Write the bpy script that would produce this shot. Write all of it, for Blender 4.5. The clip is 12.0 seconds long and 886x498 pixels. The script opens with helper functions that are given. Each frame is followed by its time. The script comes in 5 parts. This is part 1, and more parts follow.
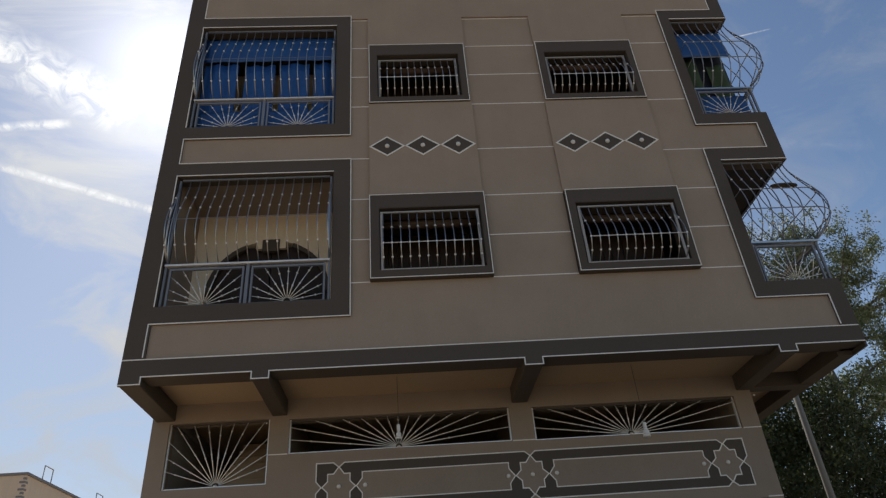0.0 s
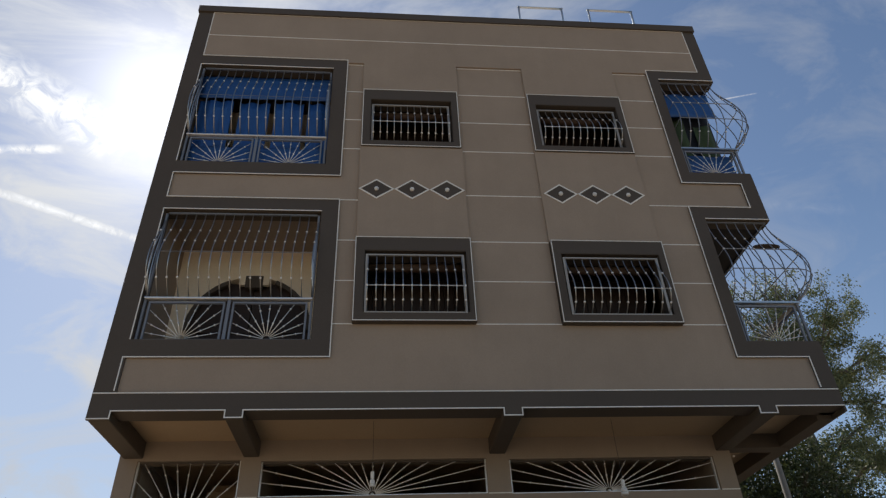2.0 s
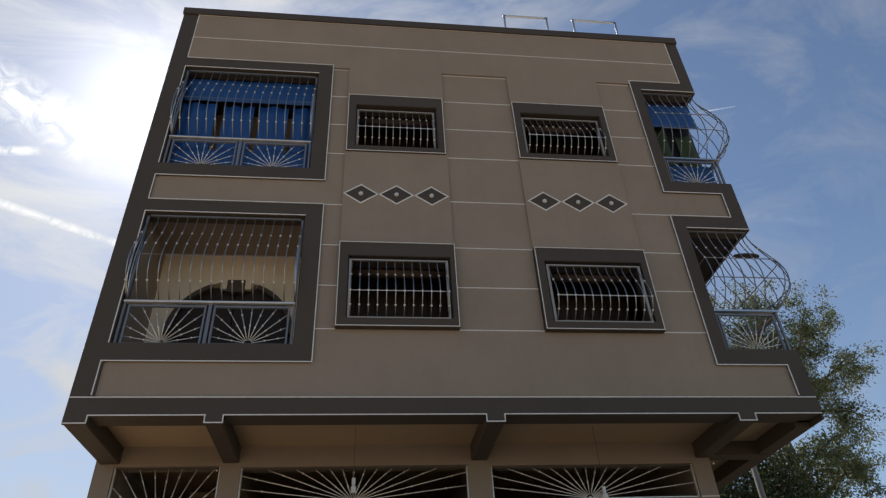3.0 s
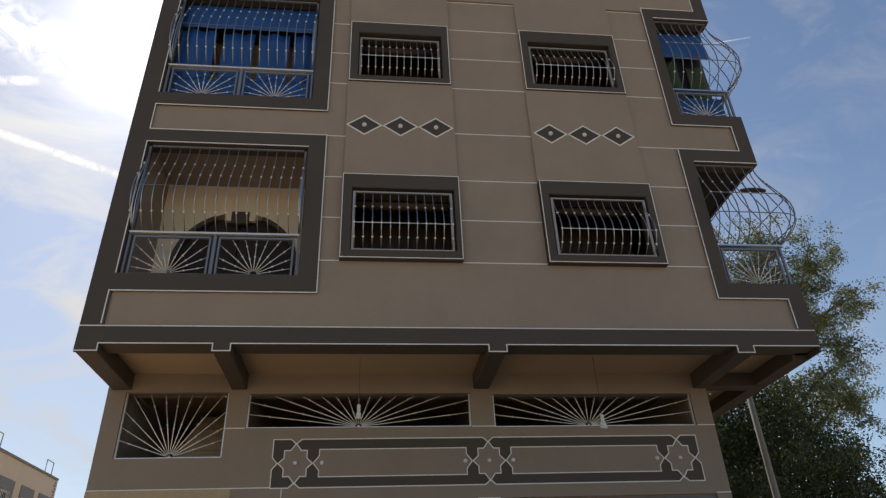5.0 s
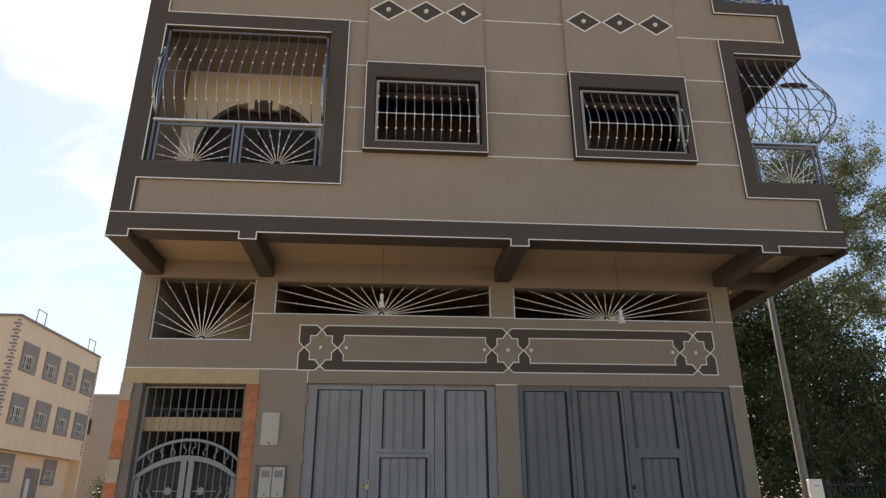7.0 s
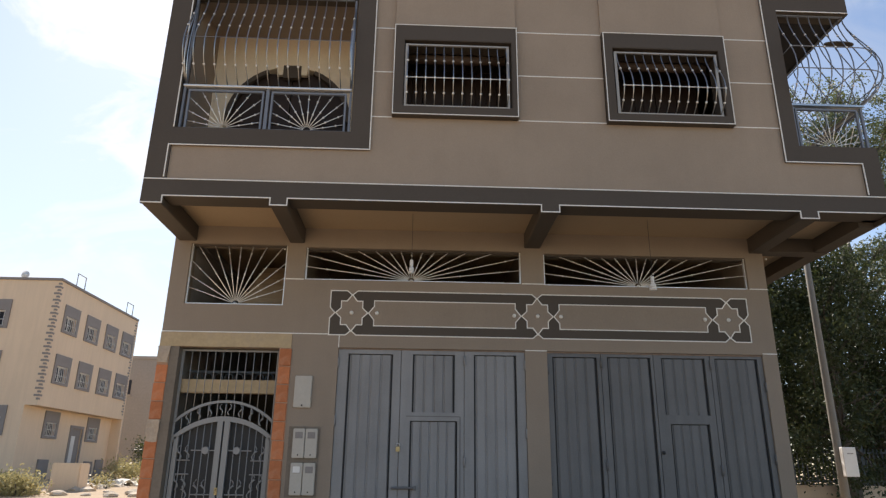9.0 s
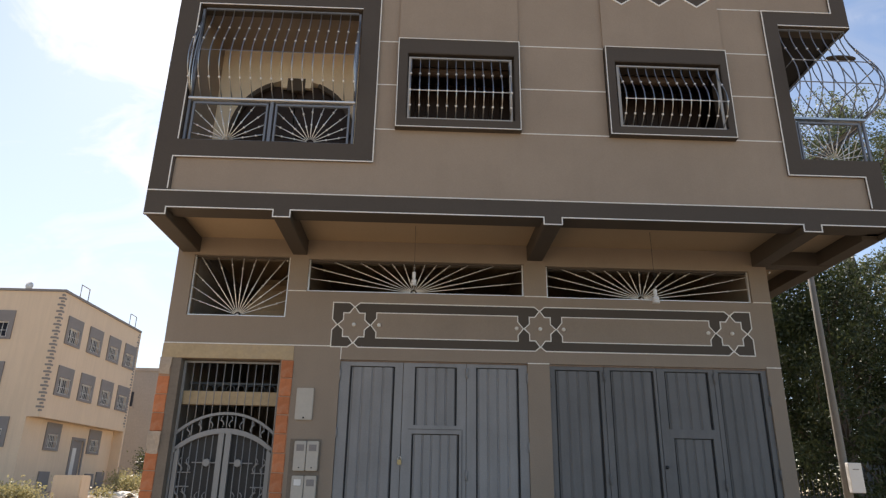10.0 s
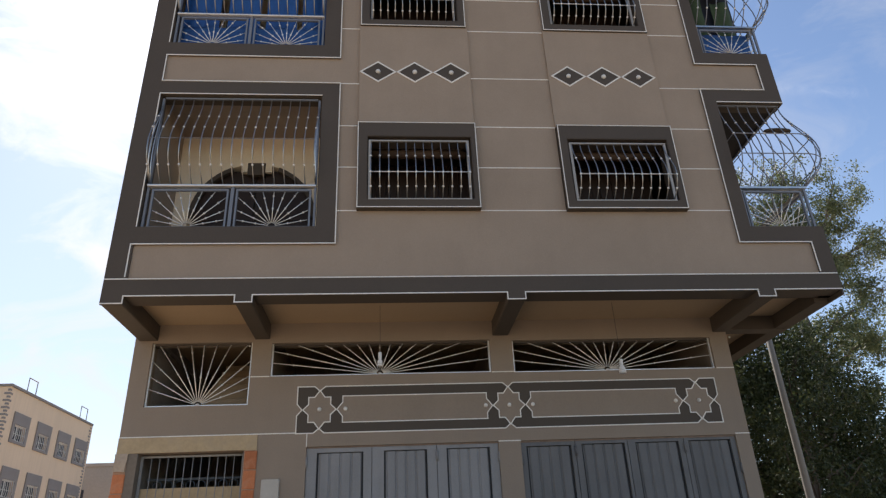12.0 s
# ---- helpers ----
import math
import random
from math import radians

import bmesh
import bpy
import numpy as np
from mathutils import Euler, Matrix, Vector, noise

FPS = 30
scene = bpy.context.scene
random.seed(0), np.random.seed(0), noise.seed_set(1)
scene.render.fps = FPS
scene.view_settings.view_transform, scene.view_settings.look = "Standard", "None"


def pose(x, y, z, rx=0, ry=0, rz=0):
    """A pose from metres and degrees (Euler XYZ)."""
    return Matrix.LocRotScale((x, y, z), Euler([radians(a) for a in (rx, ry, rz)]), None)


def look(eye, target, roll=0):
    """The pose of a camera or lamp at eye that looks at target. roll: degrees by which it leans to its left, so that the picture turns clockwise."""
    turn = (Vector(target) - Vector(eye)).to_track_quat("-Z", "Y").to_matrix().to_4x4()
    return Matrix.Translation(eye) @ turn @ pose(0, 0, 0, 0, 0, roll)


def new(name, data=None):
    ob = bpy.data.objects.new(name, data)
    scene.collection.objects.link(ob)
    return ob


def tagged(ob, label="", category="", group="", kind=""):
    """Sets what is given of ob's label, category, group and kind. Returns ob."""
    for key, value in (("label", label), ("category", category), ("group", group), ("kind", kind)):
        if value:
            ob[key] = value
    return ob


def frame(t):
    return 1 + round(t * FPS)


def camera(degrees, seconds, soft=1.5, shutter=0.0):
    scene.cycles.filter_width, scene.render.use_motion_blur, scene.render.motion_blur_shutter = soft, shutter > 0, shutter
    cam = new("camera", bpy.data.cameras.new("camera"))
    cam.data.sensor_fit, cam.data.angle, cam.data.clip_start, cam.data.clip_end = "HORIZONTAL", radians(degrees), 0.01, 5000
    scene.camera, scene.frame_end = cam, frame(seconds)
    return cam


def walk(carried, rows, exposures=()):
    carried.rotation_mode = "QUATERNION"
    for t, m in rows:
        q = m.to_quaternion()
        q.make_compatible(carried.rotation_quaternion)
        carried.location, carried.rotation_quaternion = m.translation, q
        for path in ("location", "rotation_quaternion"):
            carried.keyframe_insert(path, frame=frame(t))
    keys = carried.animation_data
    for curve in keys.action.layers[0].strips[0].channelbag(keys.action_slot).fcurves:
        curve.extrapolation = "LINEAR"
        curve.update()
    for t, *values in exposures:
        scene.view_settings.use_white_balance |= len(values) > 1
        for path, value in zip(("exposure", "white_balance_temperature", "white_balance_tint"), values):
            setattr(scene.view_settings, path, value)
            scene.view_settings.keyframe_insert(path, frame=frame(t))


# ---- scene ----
cam = camera(67.2, 12.0, soft=1.3)
PATH = [
    (0, (0.195, -9.625, 1.713), (0.326, -7.928, 2.763), -4.6),
    (0.5, (0.208, -9.627, 1.712), (0.36, -7.95, 2.791), -5.1),
    (1, (0.22, -9.629, 1.722), (0.373, -7.966, 2.823), -4.4),
    (1.5, (0.215, -9.62, 1.72), (0.359, -7.981, 2.856), -3.4),
    (2, (0.218, -9.625, 1.735), (0.391, -8.003, 2.892), -2.8),
    (2.5, (0.186, -9.607, 1.719), (0.422, -8.005, 2.893), -3.6),
    (3, (0.19, -9.609, 1.715), (0.416, -8.005, 2.888), -3.3),
    (3.2, (0.231, -9.593, 1.725), (0.456, -7.988, 2.895), -3.0),
    (4.8, (0.205, -9.595, 1.702), (0.43, -7.897, 2.733), -2.8),
    (5, (0.205, -9.592, 1.699), (0.421, -7.879, 2.708), -2.5),
    (5.5, (0.196, -9.588, 1.707), (0.423, -7.857, 2.682), -2.3),
    (6, (0.198, -9.571, 1.701), (0.434, -7.806, 2.612), -2.3),
    (6.5, (0.203, -9.573, 1.703), (0.417, -7.763, 2.526), -1.4),
    (7, (0.229, -9.563, 1.685), (0.378, -7.707, 2.414), -0.2),
    (7.2, (0.24, -9.558, 1.682), (0.334, -7.67, 2.339), 0.3),
    (8.8, (0.22, -9.542, 1.699), (0.29, -7.643, 2.326), 0.7),
    (9, (0.22, -9.542, 1.699), (0.285, -7.645, 2.331), 0.7),
    (9.5, (0.222, -9.542, 1.694), (0.276, -7.652, 2.346), 1.0),
    (10, (0.232, -9.54, 1.69), (0.286, -7.656, 2.358), 1.0),
    (10.5, (0.195, -9.545, 1.718), (0.267, -7.669, 2.407), 1.0),
    (11, (0.2, -9.536, 1.733), (0.298, -7.677, 2.464), 0.9),
    (11.5, (0.208, -9.565, 1.742), (0.296, -7.745, 2.566), -1.1),
    (12, (0.2, -9.58, 1.742), (0.366, -7.786, 2.611), -2.6),
]
EXPOSURES = [(0.0, 0.06, 6500, 10), (2.5, 0.13, 6500, 10), (5.0, 0.29, 6750, 11), (6.0, 0.54, 6900, 12), (7.0, 0.86, 7000, 12), (9.0, 0.9, 6900, 13), (11.0, 0.87, 6750, 13), (12.0, 0.8, 6550, 13)]
walk(cam, [(t, look(e, g, r)) for t, e, g, r in PATH], EXPOSURES)

# ---- world and sun ----
SUN_AZ, SUN_EL = radians(-24.0), radians(44.5)
SUN_DIR = Vector((math.sin(SUN_AZ) * math.cos(SUN_EL), math.cos(SUN_AZ) * math.cos(SUN_EL), math.sin(SUN_EL)))
world = bpy.data.worlds.new("world")
scene.world = world
world.use_nodes = True
wn, wl = world.node_tree.nodes, world.node_tree.links
wn.clear()


def wnode(kind, **values):
    n = wn.new(kind)
    for k, v in values.items():
        n.inputs[k].default_value = v
    return n


def wmath(op, a, b=None, clamp=False):
    n = wn.new("ShaderNodeMath")
    n.operation = op
    n.use_clamp = clamp
    for i, v in enumerate((a, b)):
        if v is None:
            continue
        if isinstance(v, (int, float)):
            n.inputs[i].default_value = v
        else:
            wl.new(v, n.inputs[i])
    return n.outputs[0]


sky = wn.new("ShaderNodeTexSky")
sky.sky_type = "NISHITA"
sky.sun_disc = False
sky.sun_elevation = SUN_EL
sky.sun_rotation = SUN_AZ
sky.air_density = 1.0
sky.dust_density = 0.25
sky.ozone_density = 1.6
coord = wn.new("ShaderNodeTexCoord")
dot = wn.new("ShaderNodeVectorMath")
dot.operation = "DOT_PRODUCT"
wl.new(coord.outputs["Generated"], dot.inputs[0])
dot.inputs[1].default_value = SUN_DIR
near_sun = wmath("MAXIMUM", dot.outputs["Value"], 0.0)
# wispy cirrus, denser towards the sun's half of the sky
mapping = wn.new("ShaderNodeMapping")
mapping.inputs["Rotation"].default_value = (0.3, 0.5, 0.9)
mapping.inputs["Scale"].default_value = (1.2, 3.6, 4.2)
wl.new(coord.outputs["Generated"], mapping.inputs["Vector"])
wisps = wnode("ShaderNodeTexNoise", Scale=2.2, Detail=8.0, Roughness=0.62, Distortion=0.8)
wl.new(mapping.outputs[0], wisps.inputs["Vector"])
ramp = wn.new("ShaderNodeMapRange")
ramp.inputs["From Min"].default_value = 0.46
ramp.inputs["From Max"].default_value = 0.74
wl.new(wisps.outputs["Fac"], ramp.inputs["Value"])
spread = wmath("POWER", near_sun, 3.0)
# pale haze low in the sun's half of the sky
height = wn.new("ShaderNodeSeparateXYZ")
wl.new(coord.outputs["Generated"], height.inputs[0])
low = wmath("SUBTRACT", 1.0, wmath("MULTIPLY", height.outputs["Z"], 1.9), clamp=True)
haze = wmath("MULTIPLY", spread, low)
cover = wmath("ADD", wmath("MULTIPLY", ramp.outputs[0], wmath("ADD", wmath("MULTIPLY", spread, 1.15), 0.07)), wmath("MULTIPLY", wmath("POWER", near_sun, 6.0), 0.13), clamp=True)
cover = wmath("ADD", cover, wmath("MULTIPLY", haze, 0.95), clamp=True)
clouds = wn.new("ShaderNodeMixRGB")
wl.new(cover, clouds.inputs["Fac"])
wl.new(sky.outputs[0], clouds.inputs["Color1"])
shine = wn.new("ShaderNodeVectorMath")
shine.operation = "SCALE"
shine.inputs[0].default_value = (0.97, 1.0, 1.05)
wl.new(wmath("ADD", wmath("MULTIPLY", wmath("POWER", near_sun, 8.0), 2.6), 4.5), shine.inputs["Scale"])
wl.new(shine.outputs[0], clouds.inputs["Color2"])


def direction(az, el):
    a, e = radians(az), radians(el)
    return Vector((math.sin(a) * math.cos(e), math.cos(a) * math.cos(e), math.sin(e)))


def dot_with(v):
    n = wn.new("ShaderNodeVectorMath")
    n.operation = "DOT_PRODUCT"
    wl.new(coord.outputs["Generated"], n.inputs[0])
    n.inputs[1].default_value = v
    return n.outputs["Value"]


# condensation trails: thin arcs of cloud across the sky
trails = cover
streaks = None
curls = wnode("ShaderNodeTexNoise", Scale=34.0, Detail=6.0, Roughness=0.65, Distortion=1.2)
wl.new(coord.outputs["Generated"], curls.inputs["Vector"])
tufts = wn.new("ShaderNodeMapRange")
tufts.inputs["From Min"].default_value = 0.40
tufts.inputs["From Max"].default_value = 0.68
wl.new(curls.outputs["Fac"], tufts.inputs["Value"])
for (p, q), wide, gain in ((((-47.0, 33.4), (-19.0, 33.1)), 0.0065, 1.0), (((-43.0, 34.2), (-32.0, 38.6)), 0.007, 1.0), (((-47.0, 41.6), (-26.5, 40.4)), 0.040, 1.0),
                           (((36.9, 42.4), (40.9, 41.6)), 0.0013, 0.5), (((36.0, 34.2), (44.0, 30.6)), 0.009, 0.06)):
    d0, d1 = direction(*p), direction(*q)
    off = wmath("ABSOLUTE", dot_with(d0.cross(d1).normalized()))
    mid = (d0 + d1).normalized()
    soft = wn.new("ShaderNodeMapRange")
    soft.inputs["From Min"].default_value = wide
    soft.inputs["From Max"].default_value = 0.0
    wl.new(off, soft.inputs["Value"])
    ends = wn.new("ShaderNodeMapRange")
    ends.inputs["From Min"].default_value = math.cos(d0.angle(mid))
    ends.inputs["From Max"].default_value = math.cos(d0.angle(mid) * 0.8)
    wl.new(dot_with(mid), ends.inputs["Value"])
    ragged = wmath("ADD", wmath("MULTIPLY", tufts.outputs[0], 1.5), 0.25)
    trail = wmath("MULTIPLY", wmath("MULTIPLY", soft.outputs[0], ends.outputs[0]), wmath("MULTIPLY", ragged, gain))
    trails = wmath("ADD", trails, trail, clamp=True)
    streaks = trail if streaks is None else wmath("ADD", streaks, trail)
wl.new(trails, clouds.inputs["Fac"])
halo = wn.new("ShaderNodeMixRGB")
halo.blend_type = "ADD"
halo.inputs["Fac"].default_value = 1.0
glow = wmath("ADD", wmath("MULTIPLY", wmath("POWER", near_sun, 190.0), 6.0), wmath("MULTIPLY", wmath("POWER", near_sun, 30.0), 0.28))
glow = wmath("ADD", glow, wmath("MULTIPLY", streaks, 2.2))
tint = wn.new("ShaderNodeVectorMath")
tint.operation = "SCALE"
tint.inputs[0].default_value = (1.0, 0.99, 0.96)
wl.new(glow, tint.inputs["Scale"])
wl.new(clouds.outputs[0], halo.inputs["Color1"])
wl.new(tint.outputs[0], halo.inputs["Color2"])
back = wnode("ShaderNodeBackground", Strength=0.1)
wl.new(halo.outputs[0], back.inputs["Color"])
wout = wn.new("ShaderNodeOutputWorld")
wl.new(back.outputs[0], wout.inputs["Surface"])

sun = new("sun", bpy.data.lights.new("sun", "SUN"))
sun.data.energy = 3.6
sun.data.angle = radians(0.6)
sun.data.color = (1.0, 0.95, 0.87)
sun.matrix_world = look(SUN_DIR * 60, (0, 0, 0))


# ---- materials ----
def material(name, color, rough=0.8, metal=0.0, var=0.12, fine=40.0, coarse=1.3, bump=0.15, stain=None, spec=0.4, island=0.0, streak=0.0):
    """Procedural surface: coarse stains, fine grain, relief, and a tone of its own for each object."""
    m = bpy.data.materials.new(name)
    m.use_nodes = True
    nt = m.node_tree
    n, l = nt.nodes, nt.links
    b = n["Principled BSDF"]
    b.inputs["Roughness"].default_value = rough
    b.inputs["Metallic"].default_value = metal
    b.inputs["Specular IOR Level"].default_value = spec
    tc = n.new("ShaderNodeTexCoord")
    big = n.new("ShaderNodeTexNoise")
    big.inputs["Scale"].default_value = coarse
    big.inputs["Detail"].default_value = 6.0
    big.inputs["Roughness"].default_value = 0.6
    small = n.new("ShaderNodeTexNoise")
    small.inputs["Scale"].default_value = fine
    small.inputs["Detail"].default_value = 5.0
    for t in (big, small):
        l.new(tc.outputs["Object"], t.inputs["Vector"])
    add = n.new("ShaderNodeMath")
    add.operation = "MULTIPLY_ADD"
    add.inputs[1].default_value = 0.6
    l.new(big.outputs["Fac"], add.inputs[0])
    half = n.new("ShaderNodeMath")
    half.operation = "MULTIPLY"
    half.inputs[1].default_value = 0.4
    l.new(small.outputs["Fac"], half.inputs[0])
    l.new(half.outputs[0], add.inputs[2])
    span = n.new("ShaderNodeMapRange")
    span.inputs["From Min"].default_value = 0.3
    span.inputs["From Max"].default_value = 0.7
    span.inputs["To Min"].default_value = 1 - var
    span.inputs["To Max"].default_value = 1 + var
    l.new(add.outputs[0], span.inputs["Value"])
    value = span.outputs[0]
    if island:
        info = n.new("ShaderNodeObjectInfo")
        own = n.new("ShaderNodeMapRange")
        own.inputs["To Min"].default_value = 1 - island
        own.inputs["To Max"].default_value = 1 + island
        l.new(info.outputs["Random"], own.inputs["Value"])
        mul = n.new("ShaderNodeMath")
        mul.operation = "MULTIPLY"
        l.new(value, mul.inputs[0])
        l.new(own.outputs[0], mul.inputs[1])
        value = mul.outputs[0]
    if streak:
        mp = n.new("ShaderNodeMapping")
        mp.inputs["Scale"].default_value = (7.0, 7.0, 0.5)
        l.new(tc.outputs["Object"], mp.inputs["Vector"])
        st = n.new("ShaderNodeTexNoise")
        st.inputs["Scale"].default_value = 1.0
        st.inputs["Detail"].default_value = 4.0
        l.new(mp.outputs[0], st.inputs["Vector"])
        sr = n.new("ShaderNodeMapRange")
        sr.inputs["From Min"].default_value = 0.35
        sr.inputs["From Max"].default_value = 0.7
        sr.inputs["To Min"].default_value = 1 + streak
        sr.inputs["To Max"].default_value = 1 - streak
        l.new(st.outputs["Fac"], sr.inputs["Value"])
        mul = n.new("ShaderNodeMath")
        mul.operation = "MULTIPLY"
        l.new(value, mul.inputs[0])
        l.new(sr.outputs[0], mul.inputs[1])
        value = mul.outputs[0]
    tone = n.new("ShaderNodeVectorMath")
    tone.operation = "SCALE"
    tone.inputs[0].default_value = color
    l.new(value, tone.inputs["Scale"])
    out = tone.outputs[0]
    if stain:
        mix = n.new("ShaderNodeMixRGB")
        sm = n.new("ShaderNodeMapRange")
        sm.inputs["From Min"].default_value = 0.52
        sm.inputs["From Max"].default_value = 0.72
        l.new(big.outputs["Fac"], sm.inputs["Value"])
        l.new(sm.outputs[0], mix.inputs["Fac"])
        l.new(out, mix.inputs["Color1"])
        mix.inputs["Color2"].default_value = (*stain, 1)
        out = mix.outputs[0]
    l.new(out, b.inputs["Base Color"])
    if bump:
        bp = n.new("ShaderNodeBump")
        bp.inputs["Strength"].default_value = bump
        bp.inputs["Distance"].default_value = 0.01
        l.new(small.outputs["Fac"], bp.inputs["Height"])
        l.new(bp.outputs[0], b.inputs["Normal"])
    return m


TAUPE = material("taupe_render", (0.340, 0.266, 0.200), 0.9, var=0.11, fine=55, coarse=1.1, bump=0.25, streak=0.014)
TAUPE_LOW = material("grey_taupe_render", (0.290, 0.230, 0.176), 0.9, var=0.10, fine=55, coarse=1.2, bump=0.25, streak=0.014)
DARK = material("dark_brown_paint", (0.082, 0.065, 0.050), 0.75, var=0.1, fine=45, coarse=0.9, bump=0.15)
WHITE = material("white_line_paint", (0.80, 0.77, 0.71), 0.8, var=0.12, fine=30, coarse=3.0, bump=0.1)
# corner balcony ceilings: dark frame paint deepened to hold the recess shade
CEIL_SHADE = material("shaded_ceiling_paint", (0.026, 0.025, 0.027), 0.8, var=0.15)
CEIL = material("brown_ceiling_paint", (0.30, 0.245, 0.195), 0.9, var=0.1, fine=30, coarse=0.9, bump=0.1)
BACKING = material("dark_door_backing", (0.042, 0.041, 0.040), 0.7, var=0.15)
SOFFIT = material("brown_soffit", (0.41, 0.30, 0.19), 0.9, var=0.08, fine=30, coarse=0.7, bump=0.15)
CREAM = material("cream_plaster", (0.83, 0.71, 0.53), 0.9, var=0.08, fine=25, coarse=0.7, bump=0.15)
CEMENT = material("bare_cement", (0.33, 0.30, 0.27), 0.95, var=0.2, fine=25, coarse=0.8, bump=0.4)
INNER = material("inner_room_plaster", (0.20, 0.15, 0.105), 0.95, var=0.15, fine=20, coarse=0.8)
STEEL = material("polished_steel", (0.66, 0.645, 0.61), 0.28, metal=0.92, var=0.08, fine=60, bump=0.05)
BAR = material("brushed_steel", (0.41, 0.40, 0.38), 0.28, metal=0.92, var=0.1, fine=60, bump=0.04)
ROD = material("silver_rod_paint", (0.80, 0.78, 0.74), 0.34, metal=0.55, var=0.06, fine=60, bump=0.03)
KNOT = material("pale_cast_knot", (0.80, 0.78, 0.74), 0.4, metal=0.25, var=0.05, fine=60, bump=0.0)
# corner grille steel, coloured slate for its backlit look against the sky
BACKLIT_BAR = material("backlit_bar_slate", (0.22, 0.235, 0.265), 0.4, metal=0.3, var=0.1, fine=60, bump=0.04)
REVEAL = material("raw_door_reveal", (0.20, 0.165, 0.13), 0.95, var=0.2, fine=25, coarse=1.5, bump=0.4)
PATCH = material("smeared_mortar", (0.44, 0.35, 0.265), 0.95, var=0.2, fine=30, coarse=4.0, bump=0.5)
RUST = material("rusty_edge", (0.22, 0.155, 0.115), 0.85, var=0.3, fine=30, coarse=5.0, bump=0.3)
POST = material("grey_grille_paint", (0.36, 0.35, 0.33), 0.5, var=0.1, fine=60, bump=0.05)
GREYPAINT = material("blue_grey_paint", (0.185, 0.205, 0.24), 0.45, metal=0.0, var=0.1, fine=60, bump=0.05)
GATE = material("grey_gate_paint", (0.245, 0.238, 0.234), 0.5, var=0.15, fine=60, coarse=1.4, bump=0.08, island=0.04, streak=0.07)
GATE_OLD = material("worn_gate_paint", (0.135, 0.131, 0.129), 0.5, var=0.16, fine=60, coarse=1.6, bump=0.1, island=0.05, streak=0.10)
DOORMETAL = material("door_metal_paint", (0.265, 0.26, 0.25), 0.5, var=0.1, fine=60, bump=0.05)
BRICK = material("hollow_brick", (0.50, 0.175, 0.075), 0.9, var=0.2, fine=30, coarse=5.0, bump=0.4, island=0.14, stain=(0.48, 0.24, 0.14))
MORTAR = material("grey_mortar", (0.43, 0.26, 0.17), 0.95, var=0.2, fine=35, coarse=4.0, bump=0.5)
LINTEL = material("ochre_lintel", (0.47, 0.355, 0.215), 0.95, var=0.16, fine=25, coarse=3.0, bump=0.35, stain=(0.38, 0.30, 0.21))
BLUE = material("blue_tarpaulin", (0.018, 0.085, 0.27), 0.42, var=0.18, fine=18, coarse=2.2, bump=0.15, spec=0.5)
BLUE_BACK = material("dark_fabric", (0.02, 0.024, 0.035), 0.8, var=0.2)
GREEN = material("green_cloth", (0.045, 0.07, 0.03), 0.8, var=0.25, fine=20, coarse=2.0)
BLIND = material("brown_blind_slats", (0.075, 0.045, 0.028), 0.7, var=0.2, fine=30, coarse=3.0)
# brown wood, its colour taken down to carry the shade inside the windows
SHADED_WOOD = material("shaded_brown_wood", (0.032, 0.018, 0.012), 0.6, var=0.2, fine=30, coarse=3.0)
PLASTIC = material("white_plastic", (0.74, 0.72, 0.68), 0.45, var=0.05, fine=20, coarse=4.0, bump=0.02)
BOXGREY = material("beige_meter_box", (0.47, 0.43, 0.37), 0.55, var=0.08, fine=25, coarse=4.0, bump=0.05)
BLACK = material("black_rubber_and_slit_shade", (0.03, 0.03, 0.03), 0.6, var=0.1)
BRASS = material("brass", (0.42, 0.33, 0.18), 0.45, metal=1.0, var=0.1)
HOUSEWALL = material("pale_ochre_render", (0.74, 0.57, 0.405), 0.9, var=0.08, fine=20, coarse=0.3, bump=0.2, streak=0.03)
HOUSEGREY = material("grey_quoin_paint", (0.26, 0.235, 0.22), 0.85, var=0.12)
FARWALL = material("far_cement_wall", (0.29, 0.27, 0.245), 0.95, var=0.15, fine=8, coarse=0.25)
EARTH = material("dry_earth", (0.43, 0.32, 0.21), 0.95, var=0.22, fine=6, coarse=0.25, bump=0.6, stain=(0.30, 0.24, 0.17))
BARK = material("eucalyptus_bark", (0.13, 0.105, 0.085), 0.9, var=0.25, fine=14, coarse=2.0, bump=0.5)
CONCRETE = material("pole_concrete", (0.22, 0.205, 0.18), 0.9, var=0.14, fine=30, coarse=1.2, bump=0.25)
FENCE = material("fence_paint", (0.10, 0.115, 0.13), 0.6, var=0.1)
RUBBLE = material("pale_rubble", (0.56, 0.47, 0.36), 0.95, var=0.2, fine=10, coarse=1.0, bump=0.5, island=0.15)
SHEET = material("pale_plastic_sheet", (0.72, 0.66, 0.54), 0.6, var=0.2, fine=12, coarse=2.5, bump=0.3)


